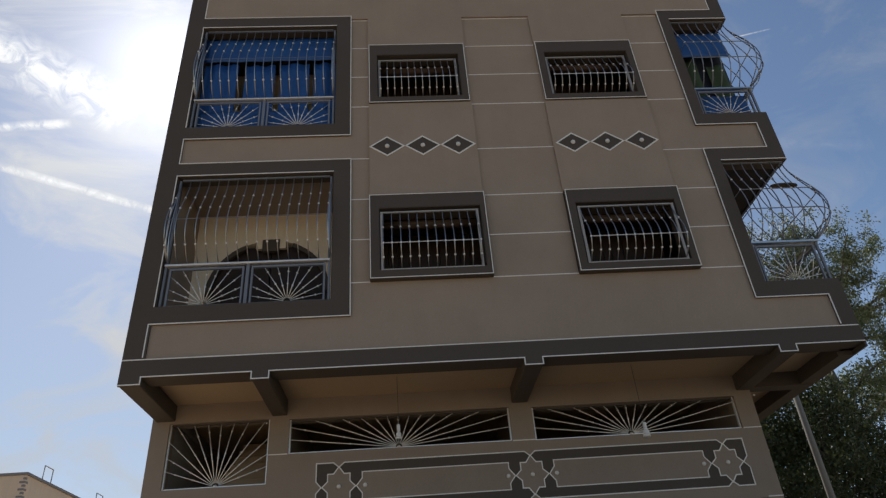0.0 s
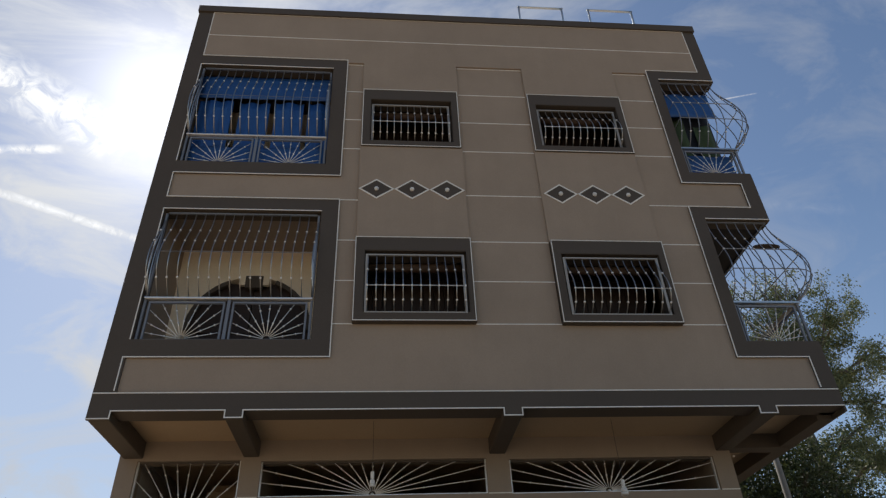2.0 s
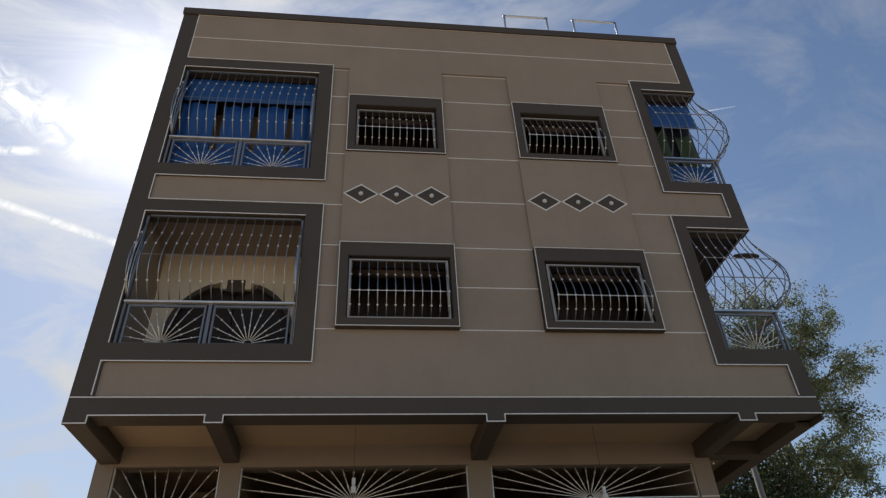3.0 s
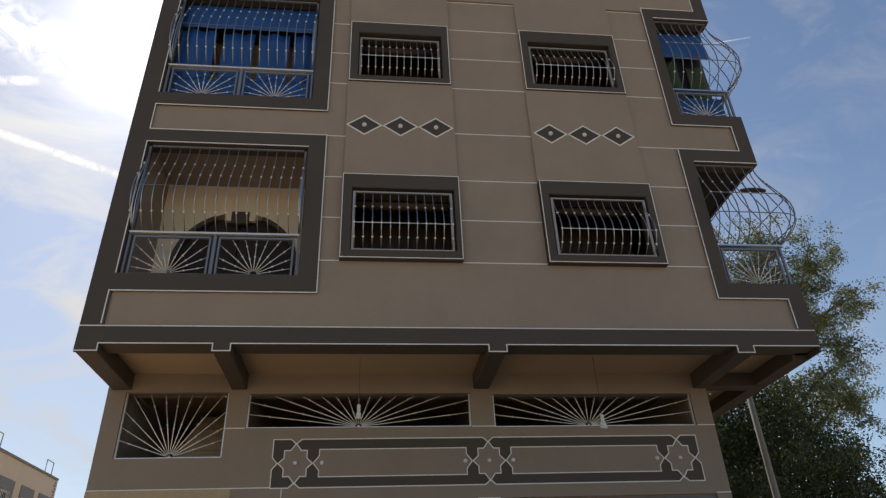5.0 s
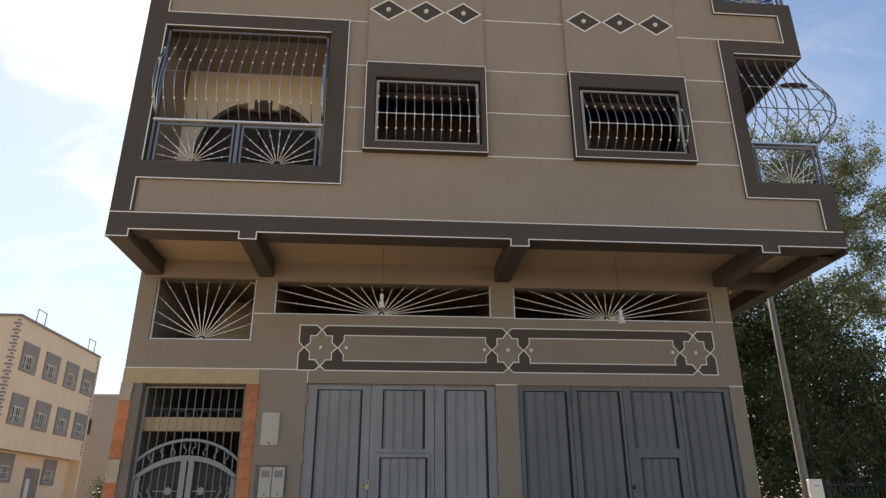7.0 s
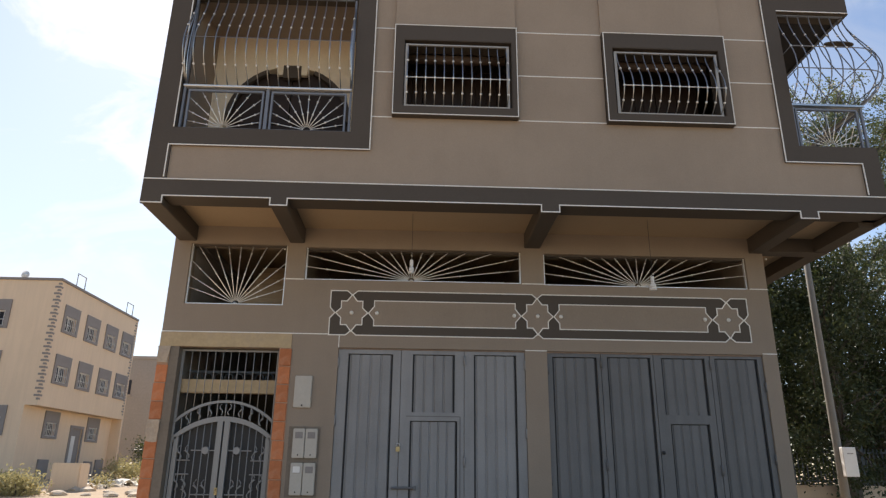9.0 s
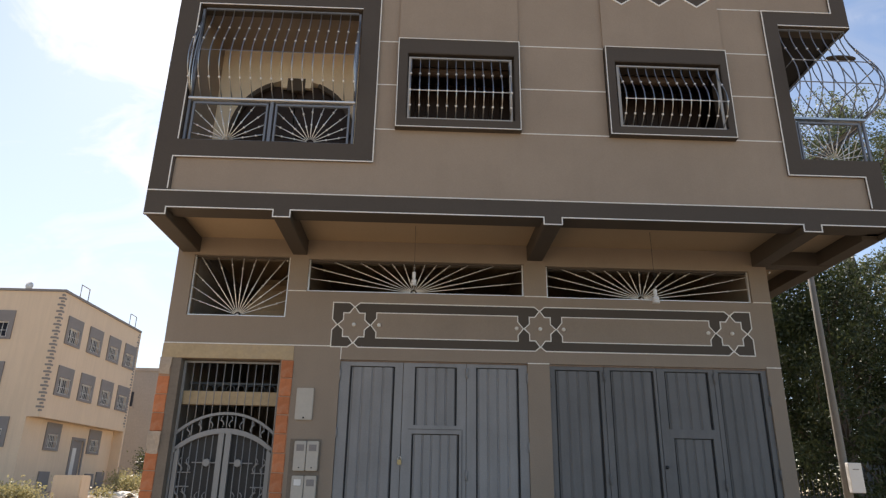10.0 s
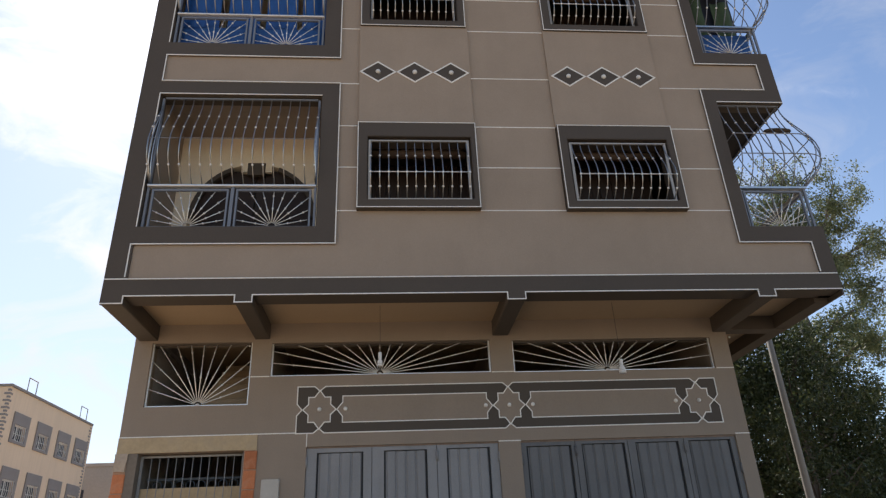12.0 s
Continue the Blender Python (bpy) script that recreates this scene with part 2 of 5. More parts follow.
def leaf_material(name, color, color2):
    m = bpy.data.materials.new(name)
    m.use_nodes = True
    n, l = m.node_tree.nodes, m.node_tree.links
    b = n["Principled BSDF"]
    b.inputs["Roughness"].default_value = 0.5
    geo = n.new("ShaderNodeNewGeometry")
    mix = n.new("ShaderNodeMixRGB")
    l.new(geo.outputs["Random Per Island"], mix.inputs["Fac"])
    mix.inputs["Color1"].default_value = (*color, 1)
    mix.inputs["Color2"].default_value = (*color2, 1)
    l.new(mix.outputs[0], b.inputs["Base Color"])
    tr = n.new("ShaderNodeBsdfTranslucent")
    l.new(mix.outputs[0], tr.inputs["Color"])
    ms = n.new("ShaderNodeMixShader")
    ms.inputs["Fac"].default_value = 0.35
    l.new(b.outputs[0], ms.inputs[1])
    l.new(tr.outputs[0], ms.inputs[2])
    l.new(ms.outputs[0], n["Material Output"].inputs["Surface"])
    return m


LEAF = leaf_material("eucalyptus_leaf", (0.095, 0.125, 0.052), (0.22, 0.235, 0.11))
LEAF_DARK = leaf_material("dark_leaf", (0.029, 0.045, 0.015), (0.08, 0.094, 0.032))


# ---- mesh helpers ----
def box(bm, x0, x1, y0, y1, z0, z1):
    v = [bm.verts.new((x, y, z)) for z in (z0, z1) for y in (y0, y1) for x in (x0, x1)]
    for f in ((0, 2, 3, 1), (4, 5, 7, 6), (0, 1, 5, 4), (2, 6, 7, 3), (0, 4, 6, 2), (1, 3, 7, 5)):
        bm.faces.new([v[i] for i in f])
    return v


def bevel(bm, w=0.006, segments=1):
    bmesh.ops.bevel(bm, geom=bm.edges[:], offset=w, segments=segments, affect="EDGES", clamp_overlap=True)


def tube(bm, points, r, sides=6, closed=False, r_end=None):
    """A round bar swept along points."""
    pts = [Vector(p) for p in points]
    n = len(pts)
    rings = []
    for i, p in enumerate(pts):
        if closed:
            d = pts[(i + 1) % n] - pts[i - 1]
        else:
            d = pts[min(i + 1, n - 1)] - pts[max(i - 1, 0)]
        d.normalize()
        up = Vector((0, 0, 1)) if abs(d.z) < 0.9 else Vector((1, 0, 0))
        a = d.cross(up).normalized()
        b = d.cross(a)
        rr = r if r_end is None else r + (r_end - r) * i / max(1, n - 1)
        rings.append([bm.verts.new(p + rr * (math.cos(2 * math.pi * k / sides) * a + math.sin(2 * math.pi * k / sides) * b)) for k in range(sides)])
    for i in range(n if closed else n - 1):
        q, s = rings[i], rings[(i + 1) % n]
        for k in range(sides):
            bm.faces.new((q[k], q[(k + 1) % sides], s[(k + 1) % sides], s[k]))
    if not closed:
        bm.faces.new(rings[0][::-1])
        bm.faces.new(rings[-1])


def ball(bm, c, r, u=8, v=6, squash=1.0):
    bmesh.ops.create_uvsphere(bm, u_segments=u, v_segments=v, radius=r, matrix=Matrix.Translation(c) @ Matrix.Diagonal((1, 1, squash, 1)))


def prism(bm, outline, y0, y1):
    """An outline of (x, z), pulled from y0 to y1."""
    a = [bm.verts.new((x, y0, z)) for x, z in outline]
    b = [bm.verts.new((x, y1, z)) for x, z in outline]
    bm.faces.new(a)
    bm.faces.new(b[::-1])
    n = len(outline)
    for i in range(n):
        bm.faces.new((a[(i + 1) % n], a[i], b[i], b[(i + 1) % n]))


def ribbon(bm, pts, w, y0, y1, closed=False):
    """A raised painted line along (x, z) points, one strip with mitred corners."""
    pts = [Vector(p) for p in pts]
    n = len(pts)
    rows = []
    for i, p in enumerate(pts):
        if closed or 0 < i < n - 1:
            d0 = (p - pts[i - 1]).normalized()
            d1 = (pts[(i + 1) % n] - p).normalized()
        else:
            d0 = d1 = (pts[1] - pts[0]).normalized() if i == 0 else (pts[-1] - pts[-2]).normalized()
        n0, n1 = Vector((-d0.y, d0.x)), Vector((-d1.y, d1.x))
        m = (n0 + n1).normalized()
        s = w / 2 / max(0.4, m.dot(n0))
        q, r = p + m * s, p - m * s
        rows.append([bm.verts.new((v.x, y, v.y)) for v, y in ((q, y0), (r, y0), (r, y1), (q, y1))])
    for i in range(n if closed else n - 1):
        a, b = rows[i], rows[(i + 1) % n]
        for k in range(4):
            bm.faces.new((a[k], a[(k + 1) % 4], b[(k + 1) % 4], b[k]))
    if not closed:
        bm.faces.new(rows[0])
        bm.faces.new(rows[-1][::-1])


def finish(name, bm, mat, smooth=False):
    bmesh.ops.recalc_face_normals(bm, faces=bm.faces[:])
    me = bpy.data.meshes.new(name)
    bm.to_mesh(me)
    bm.free()
    me.materials.append(mat)
    if smooth:
        me.polygons.foreach_set("use_smooth", [True] * len(me.polygons))
    return me


def part(name, bm, mat, parent=None, label="", smooth=False):
    ob = new(name, finish(name, bm, mat, smooth))
    ob.parent = parent
    return tagged(ob, label)


def share(name, me, parent, m=None):
    ob = new(name, me)
    ob.parent = parent
    if m is not None:
        ob.matrix_local = m
    return ob


def empty(name, label, category, group="", kind="", at=(0, 0, 0)):
    ob = new(name)
    ob.empty_display_size = 0.1
    ob.location = at
    return tagged(ob, label, category, group, kind)


def boxes(*rows):
    bm = bmesh.new()
    for r in rows:
        box(bm, *r)
    return bm


def holed(xs, zs, holes, y0, y1):
    """A wall slab as cells between the cuts xs and zs, leaving out the holes (x0, x1, z0, z1)."""
    bm = bmesh.new()
    for z0, z1 in zip(zs, zs[1:]):
        run = None
        for x0, x1 in zip(xs, xs[1:]):
            cx, cz = (x0 + x1) / 2, (z0 + z1) / 2
            inside = any(h[0] < cx < h[1] and h[2] < cz < h[3] for h in holes)
            if not inside:
                run = (run[0], x1) if run else (x0, x1)
            if (inside or x1 == xs[-1]) and run:
                box(bm, run[0], run[1], y0, y1, z0, z1)
                run = None
    bmesh.ops.remove_doubles(bm, verts=bm.verts[:], dist=0.0005)
    return bm


# ---- ground ----
def ground_height(x, y):
    return 0.22 + 0.031 * min(max(y, 0.0), 45.0)


XS0, XS1, XLOW = -3.40, 6.46, 5.45   # upper storeys' ends; ground floor's right end
F = -1.45                            # upper facade
Z0, ZTOP = 5.02, 13.25

bm = bmesh.new()
gx = [-900, -300, -120, -60, -40, -30, -24, -18, -12, -8, -4, 0, 4, 8, 12, 18, 24, 30, 40, 60, 120, 300, 900]
gy = [-900, -300, -100, -50, -30, -20, -15, -10, -5, 0, 4, 8, 12, 16, 20, 25, 30, 35, 40, 45, 60, 120, 300, 900]
grid = [[bm.verts.new((x, y, ground_height(x, y) + (0.12 * noise.noise((x * 0.3, y * 0.3, 0)) if 12 < y < 60 else 0))) for x in gx] for y in gy]
for j in range(len(gy) - 1):
    for i in range(len(gx) - 1):
        bm.faces.new((grid[j][i], grid[j][i + 1], grid[j + 1][i + 1], grid[j + 1][i]))
tagged(part("ground", bm, EARTH), "dry bare earth of an unpaved street", "ground", kind="structure")

# ---- upper storeys ----
OPEN_B1, OPEN_B2 = (-3.12, -0.76, 6.02, 8.24), (-3.12, -0.76, 9.22, 11.58)
OPEN_R1, OPEN_R2 = (5.38, XS1, 6.00, 8.22), (5.38, XS1, 9.22, 11.60)
WINDOWS = [(-0.09, 1.435, 6.40, 7.47), (2.855, 4.40, 6.38, 7.45), (-0.07, 1.365, 9.75, 10.77), (2.875, 4.38, 9.73, 10.76)]
holes = [OPEN_B1, OPEN_B2, OPEN_R1, OPEN_R2, *WINDOWS]
xs = sorted({XS0, XS1, *(h[0] for h in holes), *(h[1] for h in holes)})
zs = sorted({5.16, 12.9, *(h[2] for h in holes), *(h[3] for h in holes)})
wall_front = tagged(part("wall_front", holed(xs, zs, holes, F, F + 0.22), TAUPE), "taupe rendered upper facade with dark frames and white lines", "wall", kind="structure")

BACK = 8.5
tagged(part("wall_left", boxes((XS0, XS0 + 0.2, F + 0.22, BACK, Z0, 12.9)), CEMENT), "plain cement side wall of the upper storeys", "wall", kind="structure")
tagged(part("wall_right", boxes((XS1 - 0.2, XS1, 0.75, BACK, Z0, 12.9), (XS1 - 0.2, XS1, F + 0.22, 0.75, Z0, 6.0), (XS1 - 0.2, XS1, F + 0.22, 0.75, 8.40, 9.22),
     (XS1 - 0.2, XS1, F + 0.22, 0.75, 11.75, 12.9)), TAUPE), "taupe rendered side wall with open corner balconies", "wall", kind="structure")
tagged(part("wall_back", boxes((XS0, XS1, BACK, BACK + 0.2, 0.0, 12.9)), CEMENT), "plain cement back wall", "wall", kind="structure")
tagged(part("roof_slab", boxes((XS0 + 0.2, XS1 - 0.2, F + 0.22, BACK, 12.1, 12.3)), CEMENT), "flat concrete roof slab behind the parapet", "roof", kind="structure")
tagged(part("coping", boxes((XS0 - 0.02, XS1 + 0.02, F - 0.07, F + 0.26, 12.9 + 0.18, ZTOP), (XS0 - 0.02, XS0 + 0.24, F + 0.26, BACK, 12.9, ZTOP), (XS1 - 0.24, XS1 + 0.02, F + 0.26, BACK, 12.9, ZTOP),
     (XS0, XS1, F, F + 0.22, 12.9, 13.08)), DARK), "dark brown parapet coping", "trim", kind="structure")

tagged(part("corner_ceiling", boxes((5.32, XS1 + 0.002, F + 0.222, 0.75, 8.22, 8.355), (5.32, XS1 + 0.002, F + 0.222, 0.75, 11.60, 11.695)), CEIL_SHADE), "dark ceilings of the corner balconies, their shade put into the colour", "ceiling", kind="structure")

# slabs; the first one is the soffit over the street
tagged(part("soffit", boxes((XS0 + 0.2, XS1 - 0.2, F + 0.2, BACK, 5.16, 5.36)), SOFFIT), "light brown painted soffit of the overhanging floor", "ceiling", kind="structure")
tagged(part("floor_slab_upper", boxes((XS0 + 0.2, XS1 - 0.2, F + 0.22, BACK, 8.36, 8.98)), CEIL), "brown painted slab between the storeys", "ceiling", kind="structure")
tagged(part("floor_slab_top", boxes((XS0 + 0.2, XS1 - 0.2, F + 0.22, BACK, 11.7, 11.9)), DARK), "brown painted ceiling slab", "ceiling", kind="structure")
tagged(part("balcony_floor", boxes((XS0 + 0.2, -0.6, F + 0.22, 1.0, 5.36, 5.98), (5.2, XS1 - 0.2, F + 0.22, 0.75, 5.36, 5.96)), CEMENT), "cement balcony floors", "floor", kind="structure")

# beams carrying the overhang
for x0, x1 in ((-3.40, -3.13), (-1.75, -1.53), (1.78, 2.02), (5.24, 5.48)):
    bm = boxes((x0, x1, F + 0.012, 0.14, 4.92, 5.16))
    bevel(bm, 0.012)
    tagged(part("overhang_beam", bm, DARK), "dark brown concrete beam under the overhang", "beam", group="beams under the overhang", kind="structure")
bm = boxes((XS0, XS1, F, F + 0.30, Z0, 5.16))
tagged(part("edge_beam", bm, DARK), "dark brown edge beam of the overhang", "beam", kind="structure")
tagged(part("side_beam", boxes((5.48, XS1, -0.05, 0.18, 4.94, 5.16), (6.24, XS1 - 0.004, F + 0.31, BACK, 4.95, 5.155)), DARK), "dark brown side beams of the overhang", "beam", kind="structure")

# ---- ground floor ----
VENT0, VENT1, VENT2 = (-3.20, -1.775, 3.96, 4.885), (-1.495, 1.725, 4.36, 4.86), (2.065, 5.17, 4.348, 4.84)
DOOR = (-3.30, -1.762, 0.0, 3.335)
GATE1, GATE2 = (-0.93, 1.75, 0.0, 3.36), (2.066, 5.235, 0.0, 3.36)
holes = [VENT0, VENT1, VENT2, DOOR, GATE1, GATE2]
XG = -3.45
xs = sorted({XG, XLOW, *(h[0] for h in holes), *(h[1] for h in holes)})
zs = sorted({-0.3, 5.16, *(h[2] for h in holes), *(h[3] for h in holes)})
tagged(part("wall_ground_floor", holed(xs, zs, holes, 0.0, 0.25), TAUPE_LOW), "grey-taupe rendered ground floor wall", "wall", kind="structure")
tagged(part("wall_ground_left", boxes((XG, XG + 0.2, 0.25, BACK, -0.3, 5.16)), CEMENT), "plain side wall of the ground floor", "wall", kind="structure")
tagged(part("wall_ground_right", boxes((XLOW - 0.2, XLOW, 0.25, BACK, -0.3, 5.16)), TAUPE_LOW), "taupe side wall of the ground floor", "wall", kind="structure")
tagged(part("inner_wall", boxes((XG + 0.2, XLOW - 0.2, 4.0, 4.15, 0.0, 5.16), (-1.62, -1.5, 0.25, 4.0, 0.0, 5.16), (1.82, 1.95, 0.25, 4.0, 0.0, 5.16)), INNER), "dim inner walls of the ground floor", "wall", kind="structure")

# ---- facade trim ----
LINE = 0.0145


def line(pts, surface, closed=False, w=LINE, name="white_line"):
    bm = bmesh.new()
    ribbon(bm, pts, w, surface - 0.006, surface + 0.004, closed)
    return tagged(part(name, bm, WHITE), "thin raised white painted line on the facade", "trim", kind="structure")


FR = F - 0.03    # dark frames and bands
CO = F - 0.035   # window columns and parapet


def trim(name, rows, label, mat=DARK):
    return tagged(part(name, boxes(*rows), mat), label, "trim", kind="structure")


def ring(x0, x1, z0, z1, h, y0, y1, right_open=False):
    """Boxes of a frame with outer bounds x0, x1, z0, z1 round the hole h."""
    rows = [(x0, h[0], y0, y1, z0, z1), (h[0], x1, y0, y1, z0, h[2]), (h[0], x1, y0, y1, h[3], z1)]
    if not right_open:
        rows.append((h[1], x1, y0, y1, h[2], h[3]))
    return rows


def lining(h, y0, y1, right_open=False, w=0.012):
    rows = [(h[0], h[0] + w, y0, y1, h[2], h[3]), (h[0] + w, h[1], y0, y1, h[2], h[2] + w), (h[0] + w, h[1], y0, y1, h[3] - w, h[3])]
    if not right_open:
        rows.append((h[1] - w, h[1], y0, y1, h[2] + w, h[3] - w))
    return rows


for h, z0, z1, x0, x1, ro in ((OPEN_B1, 5.76, 8.47, XS0 - 0.004, -0.50, False), (OPEN_B2, 8.97, 11.82, XS0 - 0.004, -0.51, False),
                              (OPEN_R1, 5.75, 8.46, 5.16, XS1 + 0.004, True), (OPEN_R2, 8.98, 11.84, 5.18, XS1 + 0.004, True)):
    trim("balcony_frame", ring(x0, x1, z0, z1, h, FR, F, ro) + lining(h, F, F + 0.23, ro), "dark brown painted frame round a balcony opening")
trim("corner_strip", [(XS0 - 0.004, -3.12, FR, F, a, b) for a, b in ((5.262, 5.76), (8.47, 8.97), (11.82, 13.08))], "dark brown corner strip of the facade")
trim("corner_strip", [(6.22, XS1 + 0.004, FR, F, a, b) for a, b in ((5.262, 5.75), (8.46, 8.98), (11.84, 13.08))], "dark brown corner strip of the facade")
BEAMS = ((XS0 - 0.004, -3.13), (-1.75, -1.53), (1.78, 2.02), (5.24, 5.48))
trim("bottom_band", [(XS0 - 0.004, XS1 + 0.004, FR, F, Z0, 5.262)], "dark brown band along the overhang's lower edge")
trim("side_band", [(XS1, XS1 + 0.03, F, BACK, 4.957, 5.262)], "dark brown band along the overhang's side")
for a, b in BEAMS:
    trim("beam_end", [(a, b, FR, F + 0.01, 4.92, Z0)], "dark brown painted end of an overhang beam")
trim("side_strip", [(XS1, XS1 + 0.03, F, F + 0.25, a, b) for a, b in ((5.262, 6.0), (8.22, 9.22), (11.6, 13.05))], "dark brown strip on the side of the corner")

edge = [(XS0, 4.93)]
for i, (a, b) in enumerate(BEAMS):
    if i:
        edge += [(a, 5.028), (a, 4.93)]
    edge += [(b, 4.93), (b, 5.028)]
edge.append((XS1, 5.028))
line(edge, FR)
line([(XS0, 5.262), (XS1, 5.262)], FR)
line([(-3.15, 5.29), (-3.15, 5.76), (-0.50, 5.76), (-0.50, 8.475), (-3.12, 8.475), (-3.12, 8.97), (-0.51, 8.97), (-0.51, 11.82), (-3.12, 11.82), (-3.12, 13.08),
      (6.22, 13.08), (6.22, 11.84), (5.18, 11.84), (5.18, 8.98), (6.22, 8.98), (6.22, 8.465), (5.16, 8.465), (5.16, 5.75), (6.22, 5.75), (6.22, 5.29)], FR - 0.004)
for h in (OPEN_B1, OPEN_B2):
    line([(h[0], h[2]), (h[0], h[3]), (h[1], h[3])], FR, w=0.014)
for h in (OPEN_R1, OPEN_R2):
    line([(h[0], h[3]), (h[1], h[3])], FR, w=0.014)

# parapet and window columns stand slightly proud
trim("parapet", [(-3.12, 6.22, CO, F, 11.84, 13.08), (-0.51, 5.18, CO, F, 11.745, 11.84)], "taupe rendered parapet", TAUPE)
line([(-3.12, 12.40), (6.22, 12.40)], CO)
COLUMNS = ((-0.215, 1.50), (2.735, 4.495))
for (a, b), low, top in zip(COLUMNS, WINDOWS[:2], WINDOWS[2:]):
    trim("window_column", [(a, b, CO, F, 6.30, low[2]), (a, b, CO, F, low[3], top[2]), (a, b, CO, F, top[3], 11.745)] +
         [(x0, x1, CO, F, h[2], h[3]) for h in (low, top) for x0, x1 in ((a, h[0]), (h[1], b))], "taupe rendered column with two windows", TAUPE)
JOINTS = (11.725, 10.995, 10.285, 9.595, 8.625, 7.705, 6.985, 6.275)
for a, b in ((-0.50, -0.215), (1.50, 2.735), (4.495, 5.16)):
    for z in JOINTS:
        zz = z - 0.135 if z == 8.625 and not 1.4 < a < 1.6 else z
        line([(a, zz), (b, zz)], F, w=0.015)

OUTER = ((-0.225, 1.51, 6.27, 7.715), (2.735, 4.50, 6.255, 7.695), (-0.205, 1.478, 9.63, 11.022), (2.745, 4.49, 9.605, 11.025))
for h, o in zip(WINDOWS, OUTER):
    proud = F - 0.10 if h[2] < 8 else F - 0.06
    trim("window_surround", ring(o[0], o[1], o[2], o[3], h, proud, F) + lining(h, proud + 0.004, F + 0.22), "dark brown raised surround of a barred window")
    line([(o[0] + 0.01, o[2] + 0.012), (o[0] + 0.01, o[3] - 0.01), (o[1] - 0.01, o[3] - 0.01), (o[1] - 0.01, o[2] + 0.012)], proud, closed=True, w=0.012)

# diamonds with a knob
for cx0, step, zc in ((0.07, 0.565, 8.70), (3.055, 0.565, 8.67)):
    for i in range(3):
        cx = cx0 + step * i
        o = [(cx - 0.265, zc), (cx, zc - 0.19), (cx + 0.265, zc), (cx, zc + 0.19)]
        dia = empty("wall_diamond", "dark brown diamond ornament with a white knob, outlined in white", "wall ornament", "diamonds on the facade", at=(cx, CO, zc))
        bm = bmesh.new()
        prism(bm, [(x - cx, z - zc) for x, z in o], -0.006, 0.002)
        part("field", bm, DARK, dia)
        bm = bmesh.new()
        ribbon(bm, [(x - cx, z - zc) for x, z in o], 0.022, -0.012, 0.002, True)
        part("outline", bm, WHITE, dia)
        bm = bmesh.new()
        ball(bm, (0, -0.010, 0), 0.038, 10, 6)
        part("knob", bm, PLASTIC, dia, smooth=True)

# ---- ground floor ornament ----
PY = 0.0
STARS, ZC = (-0.77, 1.945, 4.785), 3.865
xa, xb, za, zb = -1.085, 5.095, 3.54, 4.195
o = [(xa, za)]
for s in STARS:
    o += [(s - 0.075, za), (s, za + 0.065), (s + 0.075, za)]
o += [(xb, za), (xb, ZC - 0.08), (xb - 0.07, ZC), (xb, ZC + 0.08), (xb, zb)]
for s in STARS[::-1]:
    o += [(s + 0.075, zb), (s, zb - 0.065), (s - 0.075, zb)]
o += [(xa, zb), (xa, ZC + 0.08), (xa + 0.07, ZC), (xa, ZC - 0.08)]
frieze = empty("wall_frieze", "dark painted frieze with three white-outlined stars above the gates", "wall ornament")
bm = bmesh.new()
prism(bm, o, PY - 0.006, PY + 0.002)
part("band", bm, DARK, frieze)
bm = bmesh.new()
ribbon(bm, o, 0.015, PY - 0.011, PY, True)
part("border_line", bm, WHITE, frieze)
for s in STARS:
    star = []
    a, rx, rz = 0.155, 0.232, 0.272
    k = 0.072
    for sx, sz in ((1, 1), (-1, 1), (-1, -1), (1, -1)):
        quarter = [(sx * rx, 0.0), (sx * a, sz * k), (sx * a, sz * 0.175), (sx * k, sz * 0.175), (0.0, sz * rz)]
        if sx * sz < 0:
            quarter = quarter[::-1]
        star += quarter[:-1]
    star = [(s + x, ZC + z) for x, z in star]
    bm = bmesh.new()
    prism(bm, star, PY - 0.010, PY + 0.002)
    sp = part("star", bm, TAUPE_LOW, frieze)
    bm = bmesh.new()
    ribbon(bm, star, 0.015, PY - 0.015, PY, True)
    part("star_line", bm, WHITE, sp)
for s0, s1 in zip(STARS, STARS[1:]):
    p0, p1 = s0 + 0.245, s1 - 0.245
    panel = [(p0, ZC), (p0 + 0.08, ZC - 0.10), (p0 + 0.08, ZC - 0.185), (p1 - 0.08, ZC - 0.185), (p1 - 0.08, ZC - 0.10), (p1, ZC),
             (p1 - 0.08, ZC + 0.10), (p1 - 0.08, ZC + 0.185), (p0 + 0.08, ZC + 0.185), (p0 + 0.08, ZC + 0.10)]
    bm = bmesh.new()
    prism(bm, panel, PY - 0.010, PY + 0.002)
    pp = part("panel", bm, TAUPE_LOW, frieze)
    bm = bmesh.new()
    ribbon(bm, panel, 0.014, PY - 0.015, PY, True)
    part("panel_line", bm, WHITE, pp)
knob_bm = bmesh.new()
ball(knob_bm, (0, 0, 0), 0.030, 10, 6)
knob_me = finish("knob", knob_bm, PLASTIC, True)
for x in (-0.77, -0.405, 1.60, 1.945, 2.29, 4.43, 4.785):
    share("knob", knob_me, frieze, Matrix.Translation((x, PY - 0.022, ZC)))

for a, b, z in ((-1.765, -1.50, 4.36), (1.73, 2.06, 4.36), (5.175, XLOW, 4.352), (1.75, 2.066, 3.362), (5.235, XLOW, 3.375), (XG, -1.59, 3.55), (-1.59, -1.085, 3.55)):
    line([(a, z), (b, z)], PY, w=0.014)
line([(-0.93, 3.53), (-0.93, 3.36)], PY, w=0.012)


